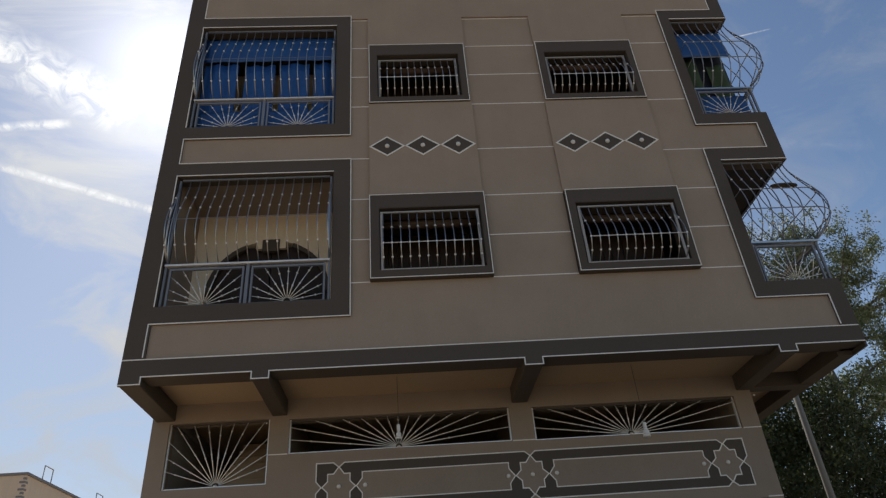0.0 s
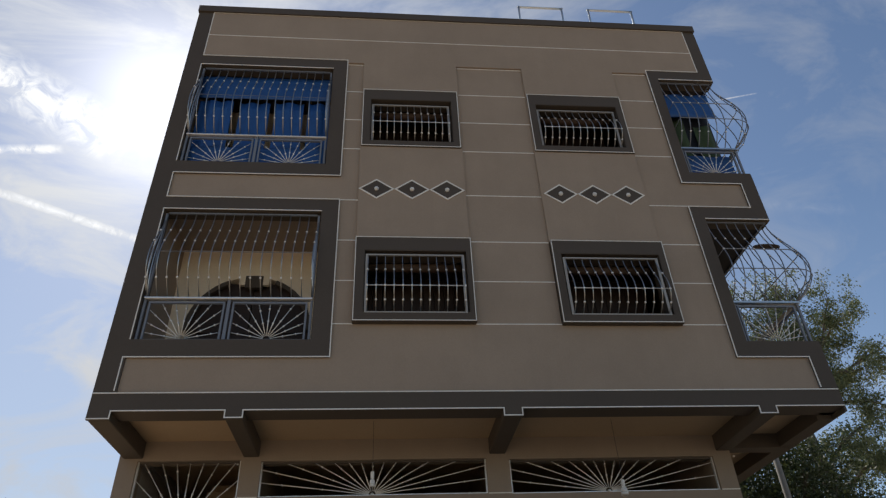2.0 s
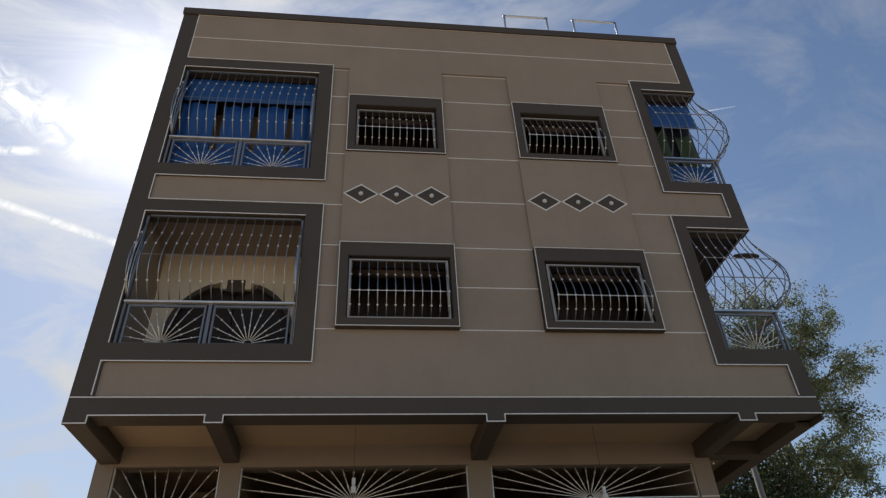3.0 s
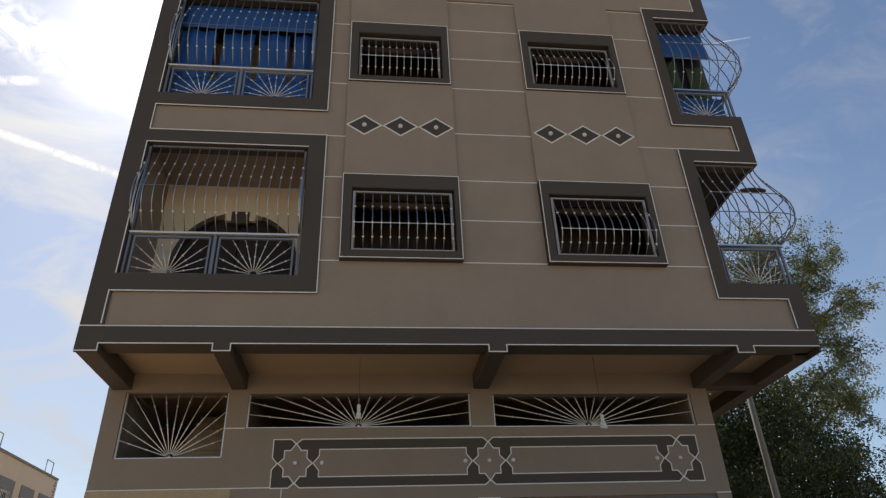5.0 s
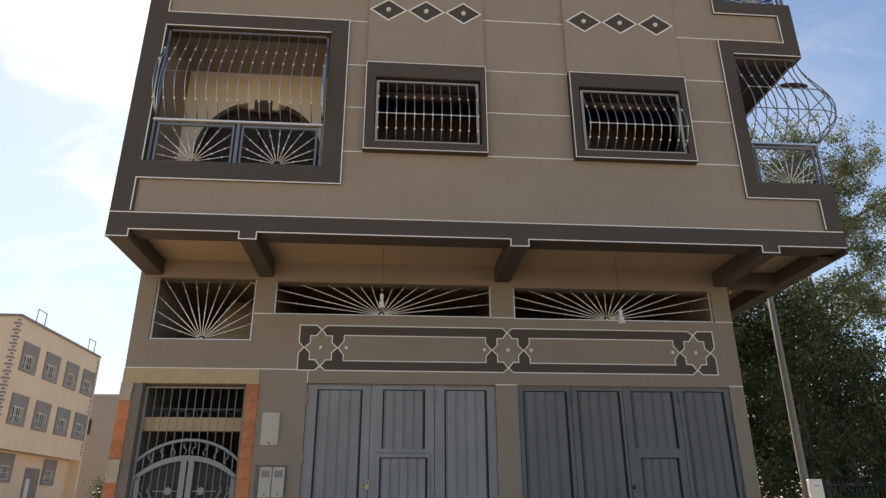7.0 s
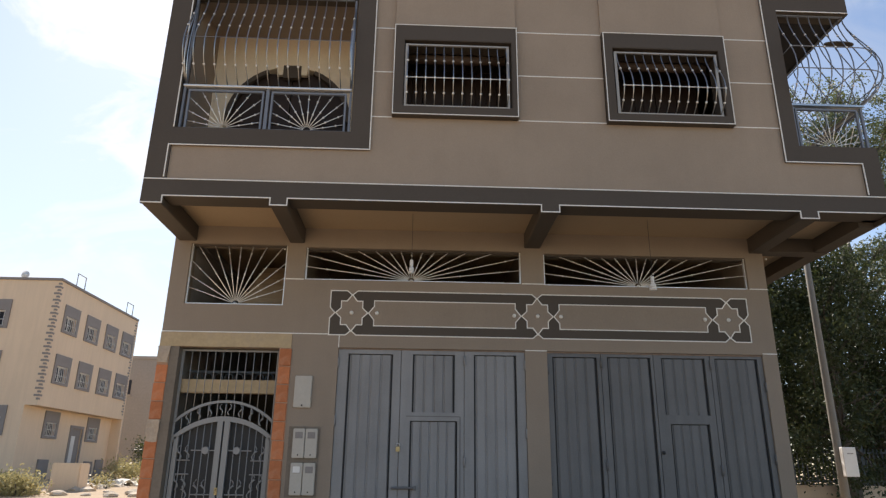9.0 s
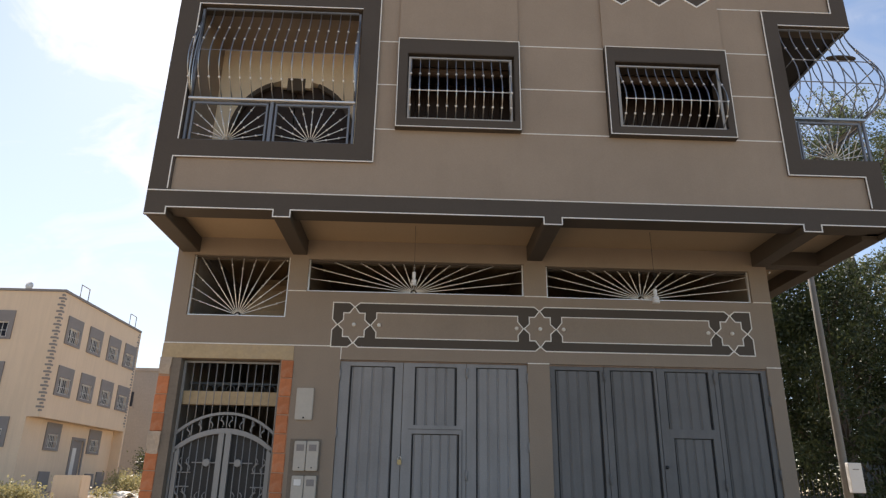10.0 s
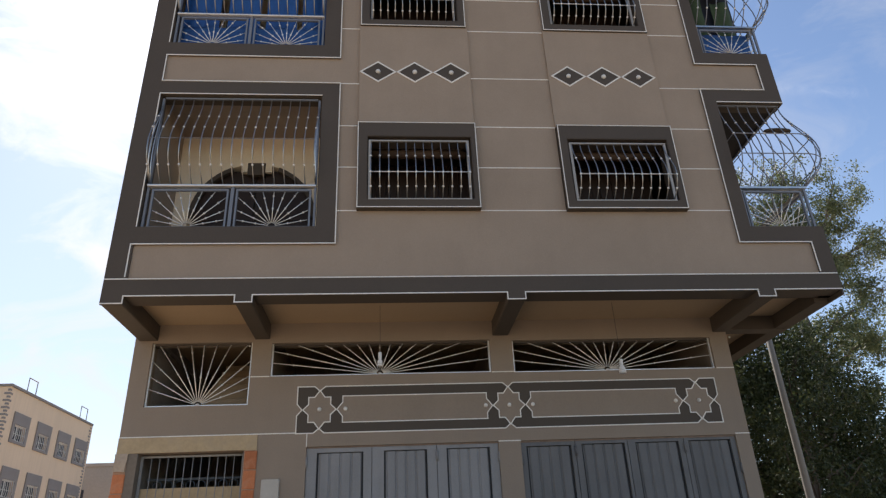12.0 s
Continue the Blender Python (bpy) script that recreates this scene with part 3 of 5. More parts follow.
# ---- steel grilles ----
def bulge(u, depth):
    """How far a bellied bar stands out, u from its top (0) to its foot (1)."""
    t = min(1.0, u / 0.66)
    rise = t * t * (3 - 2 * t)
    return depth * (rise if u < 0.66 else 1 - ((u - 0.66) / 0.34) ** 2.2)


def belly_mesh(height, depth, knots, r=0.0080, knot=0.0175, mat=None):
    bm = bmesh.new()
    pts = [(0, -bulge(i / 14, depth), height * (1 - i / 14)) for i in range(15)]
    tube(bm, pts, r, 6)
    plain = len(bm.faces)
    for u in knots:
        ball(bm, (0, -bulge(u, depth), height * (1 - u)), knot, 8, 6)
    bm.faces.ensure_lookup_table()
    for f in bm.faces[plain:]:
        f.material_index = 1
    me = finish("bar", bm, mat or BAR, True)
    me.materials.append(KNOT)
    return me


def fan_rods(parent, cx, z0, x0, x1, z1, count, y, knots=2, r=0.0062, flat=1.0, first=11.6):
    """Rods that fan out from a hub to a rectangle's edge."""
    for i in range(count):
        a = radians(first + (180 - 2 * first) * i / (count - 1))
        dx, dz = math.cos(a), flat * math.sin(a)
        dx, dz = dx / math.hypot(dx, dz), dz / math.hypot(dx, dz)
        reach = min((x1 - cx) / dx if dx > 1e-6 else 99, (x0 - cx) / dx if dx < -1e-6 else 99, (z1 - z0) / dz)
        bm = bmesh.new()
        tube(bm, [(cx + dx * 0.05, y, z0 + dz * 0.05), (cx + dx * reach, y, z0 + dz * reach)], r, 6)
        for k in range(knots):
            t = reach * (0.45 + 0.36 * k + (0.06 if i % 2 else 0))
            ball(bm, (cx + dx * t, y, z0 + dz * t), 0.0165, 6, 5)
        part("rod", bm, ROD, parent, smooth=True)


def window_grille(h, label):
    x0, x1, z0, z1 = h[0] + 0.045, h[1] - 0.065, h[2] + 0.02, h[3] - 0.10
    y = F - 0.088 if h[2] < 8 else F + 0.01
    g = empty("window_grille", label, "window grille", "bellied window grilles", at=(x0, y, z0))
    w, hgt = x1 - x0, z1 - z0
    for xx in (0.0, w):
        part("side_post", boxes((xx - 0.018, xx + 0.018, -0.008, 0.008, 0, hgt)), POST, g)
    part("top_rail", boxes((-0.018, w + 0.018, -0.014, 0.014, hgt, hgt + 0.022)), POST, g)
    part("bottom_rail", boxes((-0.018, w + 0.018, -0.014, 0.014, -0.018, 0.0)), POST, g)
    me = belly_mesh(hgt, 0.23, (0.34, 0.69, 0.88))
    n = 12
    for i in range(n):
        share("bar", me, g, Matrix.Translation((0.02 + (w - 0.04) * i / (n - 1), 0, 0)))
    bm = bmesh.new()
    u = 0.69
    b = -bulge(u, 0.23)
    tube(bm, [(0.02, b, hgt * (1 - u)), (w - 0.02, b, hgt * (1 - u))], 0.008, 6)
    part("cross_rod", bm, STEEL, g, smooth=True)
    return g


for i, h in enumerate(WINDOWS):
    window_grille(h, "bellied steel bar grille over a dark window")


def dark_window_fill(h, name):
    """Made-up dark brown boards for the room's shade, set back behind the grille."""
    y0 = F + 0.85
    g = empty(name, "made-up dark boards filling a window in place of its shaded room", "window", kind="structure")
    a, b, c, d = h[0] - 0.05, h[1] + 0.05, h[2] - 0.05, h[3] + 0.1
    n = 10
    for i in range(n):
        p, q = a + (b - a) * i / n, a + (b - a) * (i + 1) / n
        part("board", boxes((p + 0.004, q - 0.004, y0 + (0.012 if i % 2 else 0.0), y0 + 0.04, c, d)), SHADED_WOOD, g)
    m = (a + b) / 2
    part("window_frame", boxes((m - 0.035, m + 0.035, y0 - 0.03, y0 - 0.001, c, d), (a, m - 0.035, y0 - 0.025, y0 - 0.001, c + 0.35, c + 0.42), (m + 0.035, b, y0 - 0.025, y0 - 0.001, c + 0.35, c + 0.42)), SHADED_WOOD, g)


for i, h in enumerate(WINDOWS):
    dark_window_fill(h, "window_%d" % (i + 1))
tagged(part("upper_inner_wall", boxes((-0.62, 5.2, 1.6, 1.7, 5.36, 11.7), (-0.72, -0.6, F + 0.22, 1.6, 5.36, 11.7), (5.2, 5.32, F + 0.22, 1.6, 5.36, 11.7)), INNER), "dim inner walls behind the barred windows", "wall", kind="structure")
for i, h in enumerate(WINDOWS):
    # rolled blind under each lintel
    bm = bmesh.new()
    tube(bm, [(h[0] + 0.05, F + 0.30, h[3] - 0.06), (h[1] - 0.05, F + 0.30, h[3] - 0.06)], 0.07, 12)
    tagged(part("rolled_blind", bm, BLIND, smooth=True), "rolled brown slatted blind behind the window", "blind", "rolled blinds")


def balcony_panel(parent, x0, x1, z0, z1, y, rods=11):
    p = part("panel_frame", boxes((x0, x0 + 0.026, y - 0.018, y + 0.018, z0, z1), (x1 - 0.026, x1, y - 0.018, y + 0.018, z0, z1),
             (x0 + 0.026, x1 - 0.026, y - 0.018, y + 0.018, z1 - 0.028, z1), (x0 + 0.026, x1 - 0.026, y - 0.018, y + 0.018, z0, z0 + 0.024)), GREYPAINT, parent, "blue-grey square tube frame")
    fan_rods(p, (x0 + x1) / 2, z0 + 0.03, x0 + 0.035, x1 - 0.035, z1 - 0.035, rods, y)


def balcony_grille(h, zrail):
    x0, x1, z0, z1 = h[0] + 0.03, h[1] - 0.03, h[2] + 0.012, h[3] - 0.05
    y = F + 0.05
    g = empty("balcony_grille", "bellied steel balcony grille over fan-pattern panels", "balcony grille", "bellied balcony grilles")
    m = (x0 + x1) / 2
    for a, b in ((x0, x0 + 0.03), (x1 - 0.03, x1)):
        part("post", boxes((a, b, y - 0.02, y + 0.02, z0, z1)), GREYPAINT, g, "blue-grey square post")
    part("post", boxes((m - 0.022, m + 0.022, y - 0.022, y + 0.022, z0, zrail)), GREYPAINT, g, "blue-grey square post")
    balcony_panel(g, x0 + 0.07, m - 0.05, z0, zrail - 0.03, y)
    balcony_panel(g, m + 0.05, x1 - 0.07, z0, zrail - 0.03, y)
    bm = boxes((x0, x1, y - 0.05, y + 0.03, zrail, zrail + 0.03))
    bevel(bm, 0.005)
    part("mid_rail", bm, ROD, g)
    part("top_rail", boxes((x0 + 0.04, x1 - 0.04, y - 0.015, y + 0.015, z1, z1 + 0.025)), GREYPAINT, g)
    hgt = z1 - zrail - 0.03
    depth = 0.32
    me = belly_mesh(hgt, depth, (0.26, 0.45, 0.86))
    n = 17
    for i in range(n):
        share("bar", me, g, Matrix.Translation((x0 + 0.02 + (x1 - x0 - 0.04) * i / (n - 1), y, zrail + 0.03)))
    for u in (0.61,):
        bm = bmesh.new()
        b, zz = y - bulge(u, depth), zrail + 0.03 + hgt * (1 - u)
        tube(bm, [(x0 + 0.02, y, zz), (x0 + 0.02, b, zz), (x1 - 0.02, b, zz), (x1 - 0.02, y, zz)], 0.0045, 6)
        part("cross_rod", bm, GREYPAINT, g)
    for xx in (x0 + 0.02, x1 - 0.02):
        for f in (0.35, 0.7):
            bm = bmesh.new()
            tube(bm, [(xx, y - f * bulge(i / 10, depth), zrail + 0.03 + hgt * (1 - i / 10)) for i in range(11)], 0.0075, 6)
            part("cheek_bar", bm, STEEL, g, smooth=True)
    return g


balcony_grille(OPEN_B1, 6.67)
balcony_grille(OPEN_B2, 9.84)


def corner_grille(h, zrail):
    """Grille that wraps the open corner of a balcony: front, bellied corner and side."""
    x0, xr, z0, z1 = h[0] + 0.02, XS1 - 0.05, h[2] + 0.01, h[3] - 0.03
    y, yb = F + 0.05, 0.70
    g = empty("corner_grille", "bellied steel grille wrapping an open corner balcony", "balcony grille", "corner balcony grilles")
    for px, py in ((x0 + 0.02, y), (xr, y), (xr, yb - 0.03)):
        part("post", boxes((px - 0.016, px + 0.016, py - 0.016, py + 0.016, z0, zrail + 0.01)), GREYPAINT, g, "blue-grey square post")
    balcony_panel(g, x0 + 0.05, xr - 0.06, z0, zrail - 0.03, y, 11)
    part("mid_rail", boxes((x0, xr + 0.03, y - 0.045, y + 0.03, zrail, zrail + 0.03), (xr - 0.03, xr + 0.045, y + 0.03, yb, zrail, zrail + 0.03)), STEEL, g)
    part("top_rail", boxes((x0, xr + 0.015, y - 0.015, y + 0.015, z1, z1 + 0.02), (xr - 0.015, xr + 0.015, y + 0.015, yb, z1, z1 + 0.02)), GREYPAINT, g)
    # side railing rods
    side = part("panel_frame", boxes((xr - 0.015, xr + 0.015, y + 0.06, yb - 0.06, zrail - 0.06, zrail - 0.03), (xr - 0.015, xr + 0.015, y + 0.06, yb - 0.06, z0, z0 + 0.03)), GREYPAINT, g, "blue-grey square tube frame")
    for half in (0, 1):
        c = y + (yb - y) * (0.25 + 0.5 * half)
        for i in range(9):
            a = math.pi * (i + 0.75) / 9.5
            dy, dz = math.cos(a), math.sin(a)
            reach = min((yb - y) * 0.23 / abs(dy) if abs(dy) > 1e-6 else 99, (zrail - z0 - 0.08) / dz)
            bm = bmesh.new()
            tube(bm, [(xr, c, z0 + 0.03), (xr, c + dy * reach, z0 + 0.03 + dz * reach)], 0.007, 6)
            ball(bm, (xr, c + dy * reach * 0.55, z0 + 0.03 + dz * reach * 0.55), 0.0135, 6, 5)
            part("rod", bm, ROD, side, smooth=True)
    hgt, base, d1, d2 = z1 - zrail - 0.03, zrail + 0.03, 0.30, 0.40
    me = belly_mesh(hgt, d1, (0.26, 0.45, 0.86), 0.0090, 0.017, BACKLIT_BAR)
    n = 6
    for i in range(n):
        share("bar", me, g, Matrix.Translation((x0 + 0.02 + (xr - x0 - 0.04) * i / n, y, base)))
    me = belly_mesh(hgt, d2, (0.26, 0.45, 0.86), 0.0090, 0.017, BACKLIT_BAR)
    n = 9
    for i in range(n):
        share("bar", me, g, Matrix.Translation((xr, y + 0.10 + (yb - y - 0.12) * i / (n - 1), base)) @ Matrix.Rotation(radians(90), 4, "Z"))
    me = belly_mesh(hgt, 0.37, (0.26, 0.45, 0.86), 0.0090, 0.017, BACKLIT_BAR)
    for ang in (22, 45, 68):
        share("corner_bar", me, g, Matrix.Translation((xr, y, base)) @ Matrix.Rotation(radians(ang), 4, "Z"))
    for u in (0.45, 0.72):
        b1, b2, zz = bulge(u, d1), bulge(u, d2), base + hgt * (1 - u)
        arc = [(xr + b2 * math.sin(a), y - b1 * math.cos(a), zz) for a in [math.pi / 2 * k / 8 for k in range(9)]]
        bm = bmesh.new()
        tube(bm, [(x0 + 0.02, y, zz), (x0 + 0.02, y - b1, zz), *arc, (xr + b2, yb, zz)], 0.008, 6)
        part("cross_rod", bm, BACKLIT_BAR, g)
    return g


cg = corner_grille(OPEN_R1, 6.66)
bm = bmesh.new()
bmesh.ops.create_cone(bm, cap_ends=True, segments=20, radius1=0.22, radius2=0.22, depth=0.02, matrix=Matrix.Translation((6.22, -1.50, 7.655)) @ Matrix.Diagonal((1.0, 0.30, 1, 1)))
part("oval_plate", bm, DARK, cg, "dark oval metal plate")
corner_grille(OPEN_R2, 9.82)

# ---- balcony interiors ----
YB = -0.20
AX, AZ, AR = -1.92, 6.86, 0.98
arch = [(AX + AR * math.cos(math.pi * k / 24), AZ + AR * math.sin(math.pi * k / 24)) for k in range(25)]
for z0, z1, arched, y in ((5.98, 8.36, True, YB), (9.0, 11.7, False, YB)):
    if arched:
        bm = bmesh.new()
        x_l, x_r = XS0 + 0.2, -0.6
        rows = [(x_l, AX - AR, y, y + 0.16, z0, z1), (AX + AR, x_r, y, y + 0.16, z0, z1)]
        for r in rows:
            box(bm, *r)
        for (xa_, za_), (xb_, zb_) in zip(arch, arch[1:]):
            prism(bm, [(xb_, zb_), (xa_, za_), (xa_, z1), (xb_, z1)], y, y + 0.16)
        tagged(part("balcony_wall", bm, CREAM), "cream plastered balcony wall with an arched doorway", "wall", kind="structure")
    else:
        tagged(part("balcony_wall", boxes((XS0 + 0.2, -0.6, y, y + 0.16, z0, z1)), CREAM), "cream plastered balcony wall", "wall", kind="structure")
tagged(part("balcony_side_wall", boxes((-3.20, -3.13, F + 0.22, YB, 5.98, 8.36), (-3.20, -3.13, F + 0.22, YB, 9.0, 11.7), (-0.76, -0.72, F + 0.22, YB, 5.98, 8.36), (-0.76, -0.72, F + 0.22, YB, 9.0, 11.7)), TAUPE), "taupe painted side walls of the balconies", "wall", kind="structure")
# arch trim with a keystone and the dark inner doorway
bm = bmesh.new()
for k in range(24):
    a0, a1 = math.pi * k / 24, math.pi * (k + 1) / 24
    if 9 <= k < 15:
        continue
    r0, r1 = AR - 0.07, AR
    prism(bm, [(AX + r * math.cos(a), AZ + r * math.sin(a)) for r, a in ((r0, a0), (r1, a0), (r1, a1), (r0, a1))], YB - 0.02, YB + 0.05)
door_arch = tagged(new("balcony_arch_door"), "brown arched doorway with a keystone, dark inside", "door", kind="structure")
part("arch_trim", bm, DARK, door_arch)
part("keystone", boxes((AX - 0.13, AX + 0.15, YB - 0.03, YB + 0.05, AZ + 0.76, AZ + 0.985)), DARK, door_arch)
part("keystone_cheek", boxes((AX - 0.23, AX - 0.13, YB - 0.012, YB + 0.05, AZ + 0.82, AZ + 0.972), (AX + 0.15, AX + 0.25, YB - 0.012, YB + 0.05, AZ + 0.82, AZ + 0.972)), CREAM, door_arch)
part("door_leaf", boxes((AX - 0.95, AX - 0.01, YB + 0.10, YB + 0.14, 5.98, AZ + 0.9), (AX + 0.01, AX + 0.95, YB + 0.10, YB + 0.14, 5.98, AZ + 0.9)), SHADED_WOOD, door_arch)
part("door_rail", boxes((AX - 0.9, AX + 0.9, YB + 0.07, YB + 0.10, AZ - 0.02, AZ + 0.06), (AX - 0.03, AX + 0.03, YB + 0.07, YB + 0.10, 5.98, AZ - 0.02)), SHADED_WOOD, door_arch)
tagged(part("corner_balcony_wall", boxes((5.32, XS1 - 0.2, 0.75, 0.9, 5.36, 11.7)), TAUPE), "taupe back wall of the corner balconies", "wall", kind="structure")


def cloth(name, x0, x1, z0, z1, y, mat, label, folds=3.0, amp=0.03, group="hanging tarpaulins"):
    """A hanging sheet with soft folds, doubled for thickness."""
    nx, nz = 26, 8
    bm = bmesh.new()
    sides = []
    for off in (0.0, 0.008):
        rows = []
        for j in range(nz + 1):
            row = []
            for i in range(nx + 1):
                u, v = i / nx, j / nz
                x, z = x0 + (x1 - x0) * u, z0 + (z1 - z0) * v
                d = amp * math.sin(u * folds * 2 * math.pi + 0.6 * math.sin(v * 3)) + amp * noise.noise((x * 2.3, z * 1.6, y))
                row.append(bm.verts.new((x + 0.012 * noise.noise((z * 3, x, 1)), y + d + off, z + 0.006 * noise.noise((x * 4, 0.3, z)))))
            rows.append(row)
        sides.append(rows)
    a, b = sides
    for j in range(nz):
        for i in range(nx):
            bm.faces.new((a[j][i], a[j][i + 1], a[j + 1][i + 1], a[j + 1][i]))
            bm.faces.new((b[j][i], b[j + 1][i], b[j + 1][i + 1], b[j][i + 1]))
    for j in range(nz):
        for i in (0, nx):
            bm.faces.new((a[j][i], a[j + 1][i], b[j + 1][i], b[j][i]))
    for i in range(nx):
        for j in (0, nz):
            bm.faces.new((a[j][i], a[j][i + 1], b[j][i + 1], b[j][i]))
    return tagged(part(name, bm, mat, smooth=True), label, "tarpaulin", group)


cloth("tarpaulin", -3.10, -0.78, 10.94, 11.50, F + 0.19, BLUE, "blue plastic sheet hung high behind the balcony grille", 5, 0.006)
cloth("tarpaulin", -3.08, -2.50, 9.24, 10.91, F + 0.24, BLUE, "blue plastic sheet hanging behind the balcony grille", 2, 0.02)
cloth("tarpaulin", -2.38, -1.86, 9.24, 10.91, F + 0.26, BLUE, "blue plastic sheet hanging behind the balcony grille", 2, 0.02)
cloth("tarpaulin", -1.76, -1.26, 9.24, 10.91, F + 0.25, BLUE, "blue plastic sheet hanging behind the balcony grille", 1.5, 0.02)
cloth("tarpaulin", -1.18, -0.78, 9.24, 10.91, F + 0.24, BLUE, "blue plastic sheet hanging behind the balcony grille", 1.5, 0.02)
cloth("tarpaulin", -3.08, -0.78, 9.24, 9.76, F + 0.20, BLUE, "blue plastic sheet tied low behind the balcony panels", 4, 0.012)
cloth("tarpaulin", 5.42, 6.40, 10.85, 11.46, F + 0.22, BLUE, "blue plastic sheet hung high in the corner balcony", 2, 0.012)
cloth("tarpaulin", 5.42, 6.38, 9.24, 9.82, F + 0.20, BLUE, "blue plastic sheet tied low in the corner balcony", 2, 0.012)
cloth("dark_curtain", 5.40, 6.42, 9.3, 11.3, F + 0.46, BLUE_BACK, "dark cloth hanging in the corner balcony", 2, 0.03, "hanging cloths")
cloth("green_sheet", 5.50, 5.84, 9.8, 10.9, F + 0.36, GREEN, "green cloth hung up to dry in the corner balcony", 1, 0.03, "hanging cloths")
cloth("green_sheet", 6.0, 6.32, 9.8, 10.75, F + 0.36, GREEN, "green cloth hung up to dry in the corner balcony", 1, 0.03, "hanging cloths")


# ---- vents with fan rods ----
def vent(h, cx, count, name, flat, first):
    y = 0.06
    g = empty(name, "fan-pattern steel grille in a wall opening", "vent grille", "fan grilles above the gates")
    x0, x1, z0, z1 = h
    t = 0.022
    part("frame", boxes((x0, x1, y - 0.02, y + 0.02, z0, z0 + t), (x0, x0 + t, y - 0.02, y + 0.02, z0 + t, z1), (x1 - t, x1, y - 0.02, y + 0.02, z0 + t, z1)), ROD, g)
    part("frame", boxes((x0 + t, x1 - t, y - 0.012, y + 0.012, z1 - 0.03, z1)), DARK, g, "dark top bar")
    fan_rods(g, cx, z0 + t, x0 + t, x1 - t, z1 - 0.02, count, y, 3, 0.0075, flat, first)
    bm = bmesh.new()
    ball(bm, (cx, y - 0.01, z0 + 0.02), 0.03, 10, 6)
    part("hub", bm, ROD, g, smooth=True)


vent(VENT0, -2.48, 13, "vent_grille", 1.0, 19.0)
vent(VENT1, 0.08, 15, "vent_grille", 0.54, 12.8)
vent(VENT2, 3.50, 15, "vent_grille", 0.54, 12.8)


stair = empty("staircase", "brown cement stairs rising behind the fan grille", "stairs")
for i in range(6):
    bm = boxes((-2.55, -1.66, 0.55 + 0.24 * i, 0.95 + 0.24 * i, 4.02 + 0.17 * i, 4.19 + 0.17 * i))
    bevel(bm, 0.008)
    part("step", bm, SOFFIT, stair)


def hanging_lamp(x, y, z, dome):
    g = empty("hanging_lamp", "white bulb hanging on a cord from the soffit" if not dome else "white domed lamp hanging on a cord from the soffit", "lamp", "lamps under the overhang", at=(x, y, z))
    bm = bmesh.new()
    tube(bm, [(0, 0, 0.10), (0.004, 0, 0.4), (0, 0, 5.16 - z)], 0.003, 6)
    part("cord", bm, BLACK, g)
    bm = bmesh.new()
    tube(bm, [(0, 0, 0.05), (0, 0, 0.14)], 0.025, 10)
    part("socket", bm, PLASTIC, g)
    bm = bmesh.new()
    prof = ((0.014, 0.05), (0.034, 0.028), (0.037, -0.035), (0.030, -0.05)) if not dome else ((0.022, 0.05), (0.040, 0.03), (0.050, -0.03), (0.053, -0.055))
    for (r0, a), (r1, b) in zip(prof, prof[1:]):
        tube(bm, [(0, 0, a), (0, 0, b)], r0, 12, r_end=r1)
    part("bulb", bm, PLASTIC, g, smooth=True)


hanging_lamp(0.09, -0.7, 4.33, False)
hanging_lamp(3.45, -0.7, 4.17, True)

# roof: washing-line hoops
for a, b in ((2.92, 3.83), (4.41, 5.34)):
    g = empty("washing_line_hoop", "bare steel washing-line hoop standing on the parapet", "clothes line", "hoops on the roof")
    for x in (a, b):
        bm = bmesh.new()
        tube(bm, [(x, -1.35, ZTOP), (x + 0.02, -1.35, 13.91)], 0.022, 8)
        part("upright", bm, STEEL, g, smooth=True)
    bm = bmesh.new()
    tube(bm, [(a - 0.01, -1.35, 13.90), (b + 0.05, -1.35, 13.90)], 0.018, 8)
    part("crossbar", bm, STEEL, g, smooth=True)
    bm = bmesh.new()
    tube(bm, [(a + 0.04, -1.35, 13.86), (b, -1.35, 13.86)], 0.006, 6)
    part("line", bm, WHITE, g)


# ---- garage gates ----
def sheet(x0, x1, z0, z1, y, ribs):
    """Trapezoid-ribbed steel sheet."""
    bm = bmesh.new()
    w = (x1 - x0) / ribs
    prof = []
    for i in range(ribs):
        a = x0 + w * i
        prof += [(a, y + 0.015), (a + 0.08 * w, y + 0.015), (a + 0.20 * w, y), (a + 0.90 * w, y)]
    prof.append((x1, y + 0.015))
    lo = [bm.verts.new((x, yy, z0)) for x, yy in prof]
    hi = [bm.verts.new((x, yy, z1)) for x, yy in prof]
    for i in range(len(prof) - 1):
        bm.faces.new((lo[i], lo[i + 1], hi[i + 1], hi[i]))
    return bm


def leaf(gate, x0, x1, z0, z1, insets, mat, y=0.03):
    """A gate leaf: flat frame with ribbed sheets in its insets, black behind for shadow slits."""
    g = 0.004
    x0, x1 = x0 + g, x1 - g
    xs_ = sorted({x0, x1, *(i[0] for i in insets), *(i[1] for i in insets)})
    zs_ = sorted({z0, z1, *(i[2] for i in insets), *(i[3] for i in insets)})
    lf = part("leaf", holed(xs_, zs_, insets, y, y + 0.045), mat, gate)
    for a, b, c, d in insets:
        part("ribbed_sheet", sheet(a + 0.024, b - 0.026, c, d - 0.012, y + 0.018, 4 if b - a < 0.66 else 5), mat, lf)
        # added black plate: stands in for the deep shadow at the inset's edges
        part("backing", boxes((a, b, y + 0.046, y + 0.05, c, d)), BLACK, lf)
    return lf


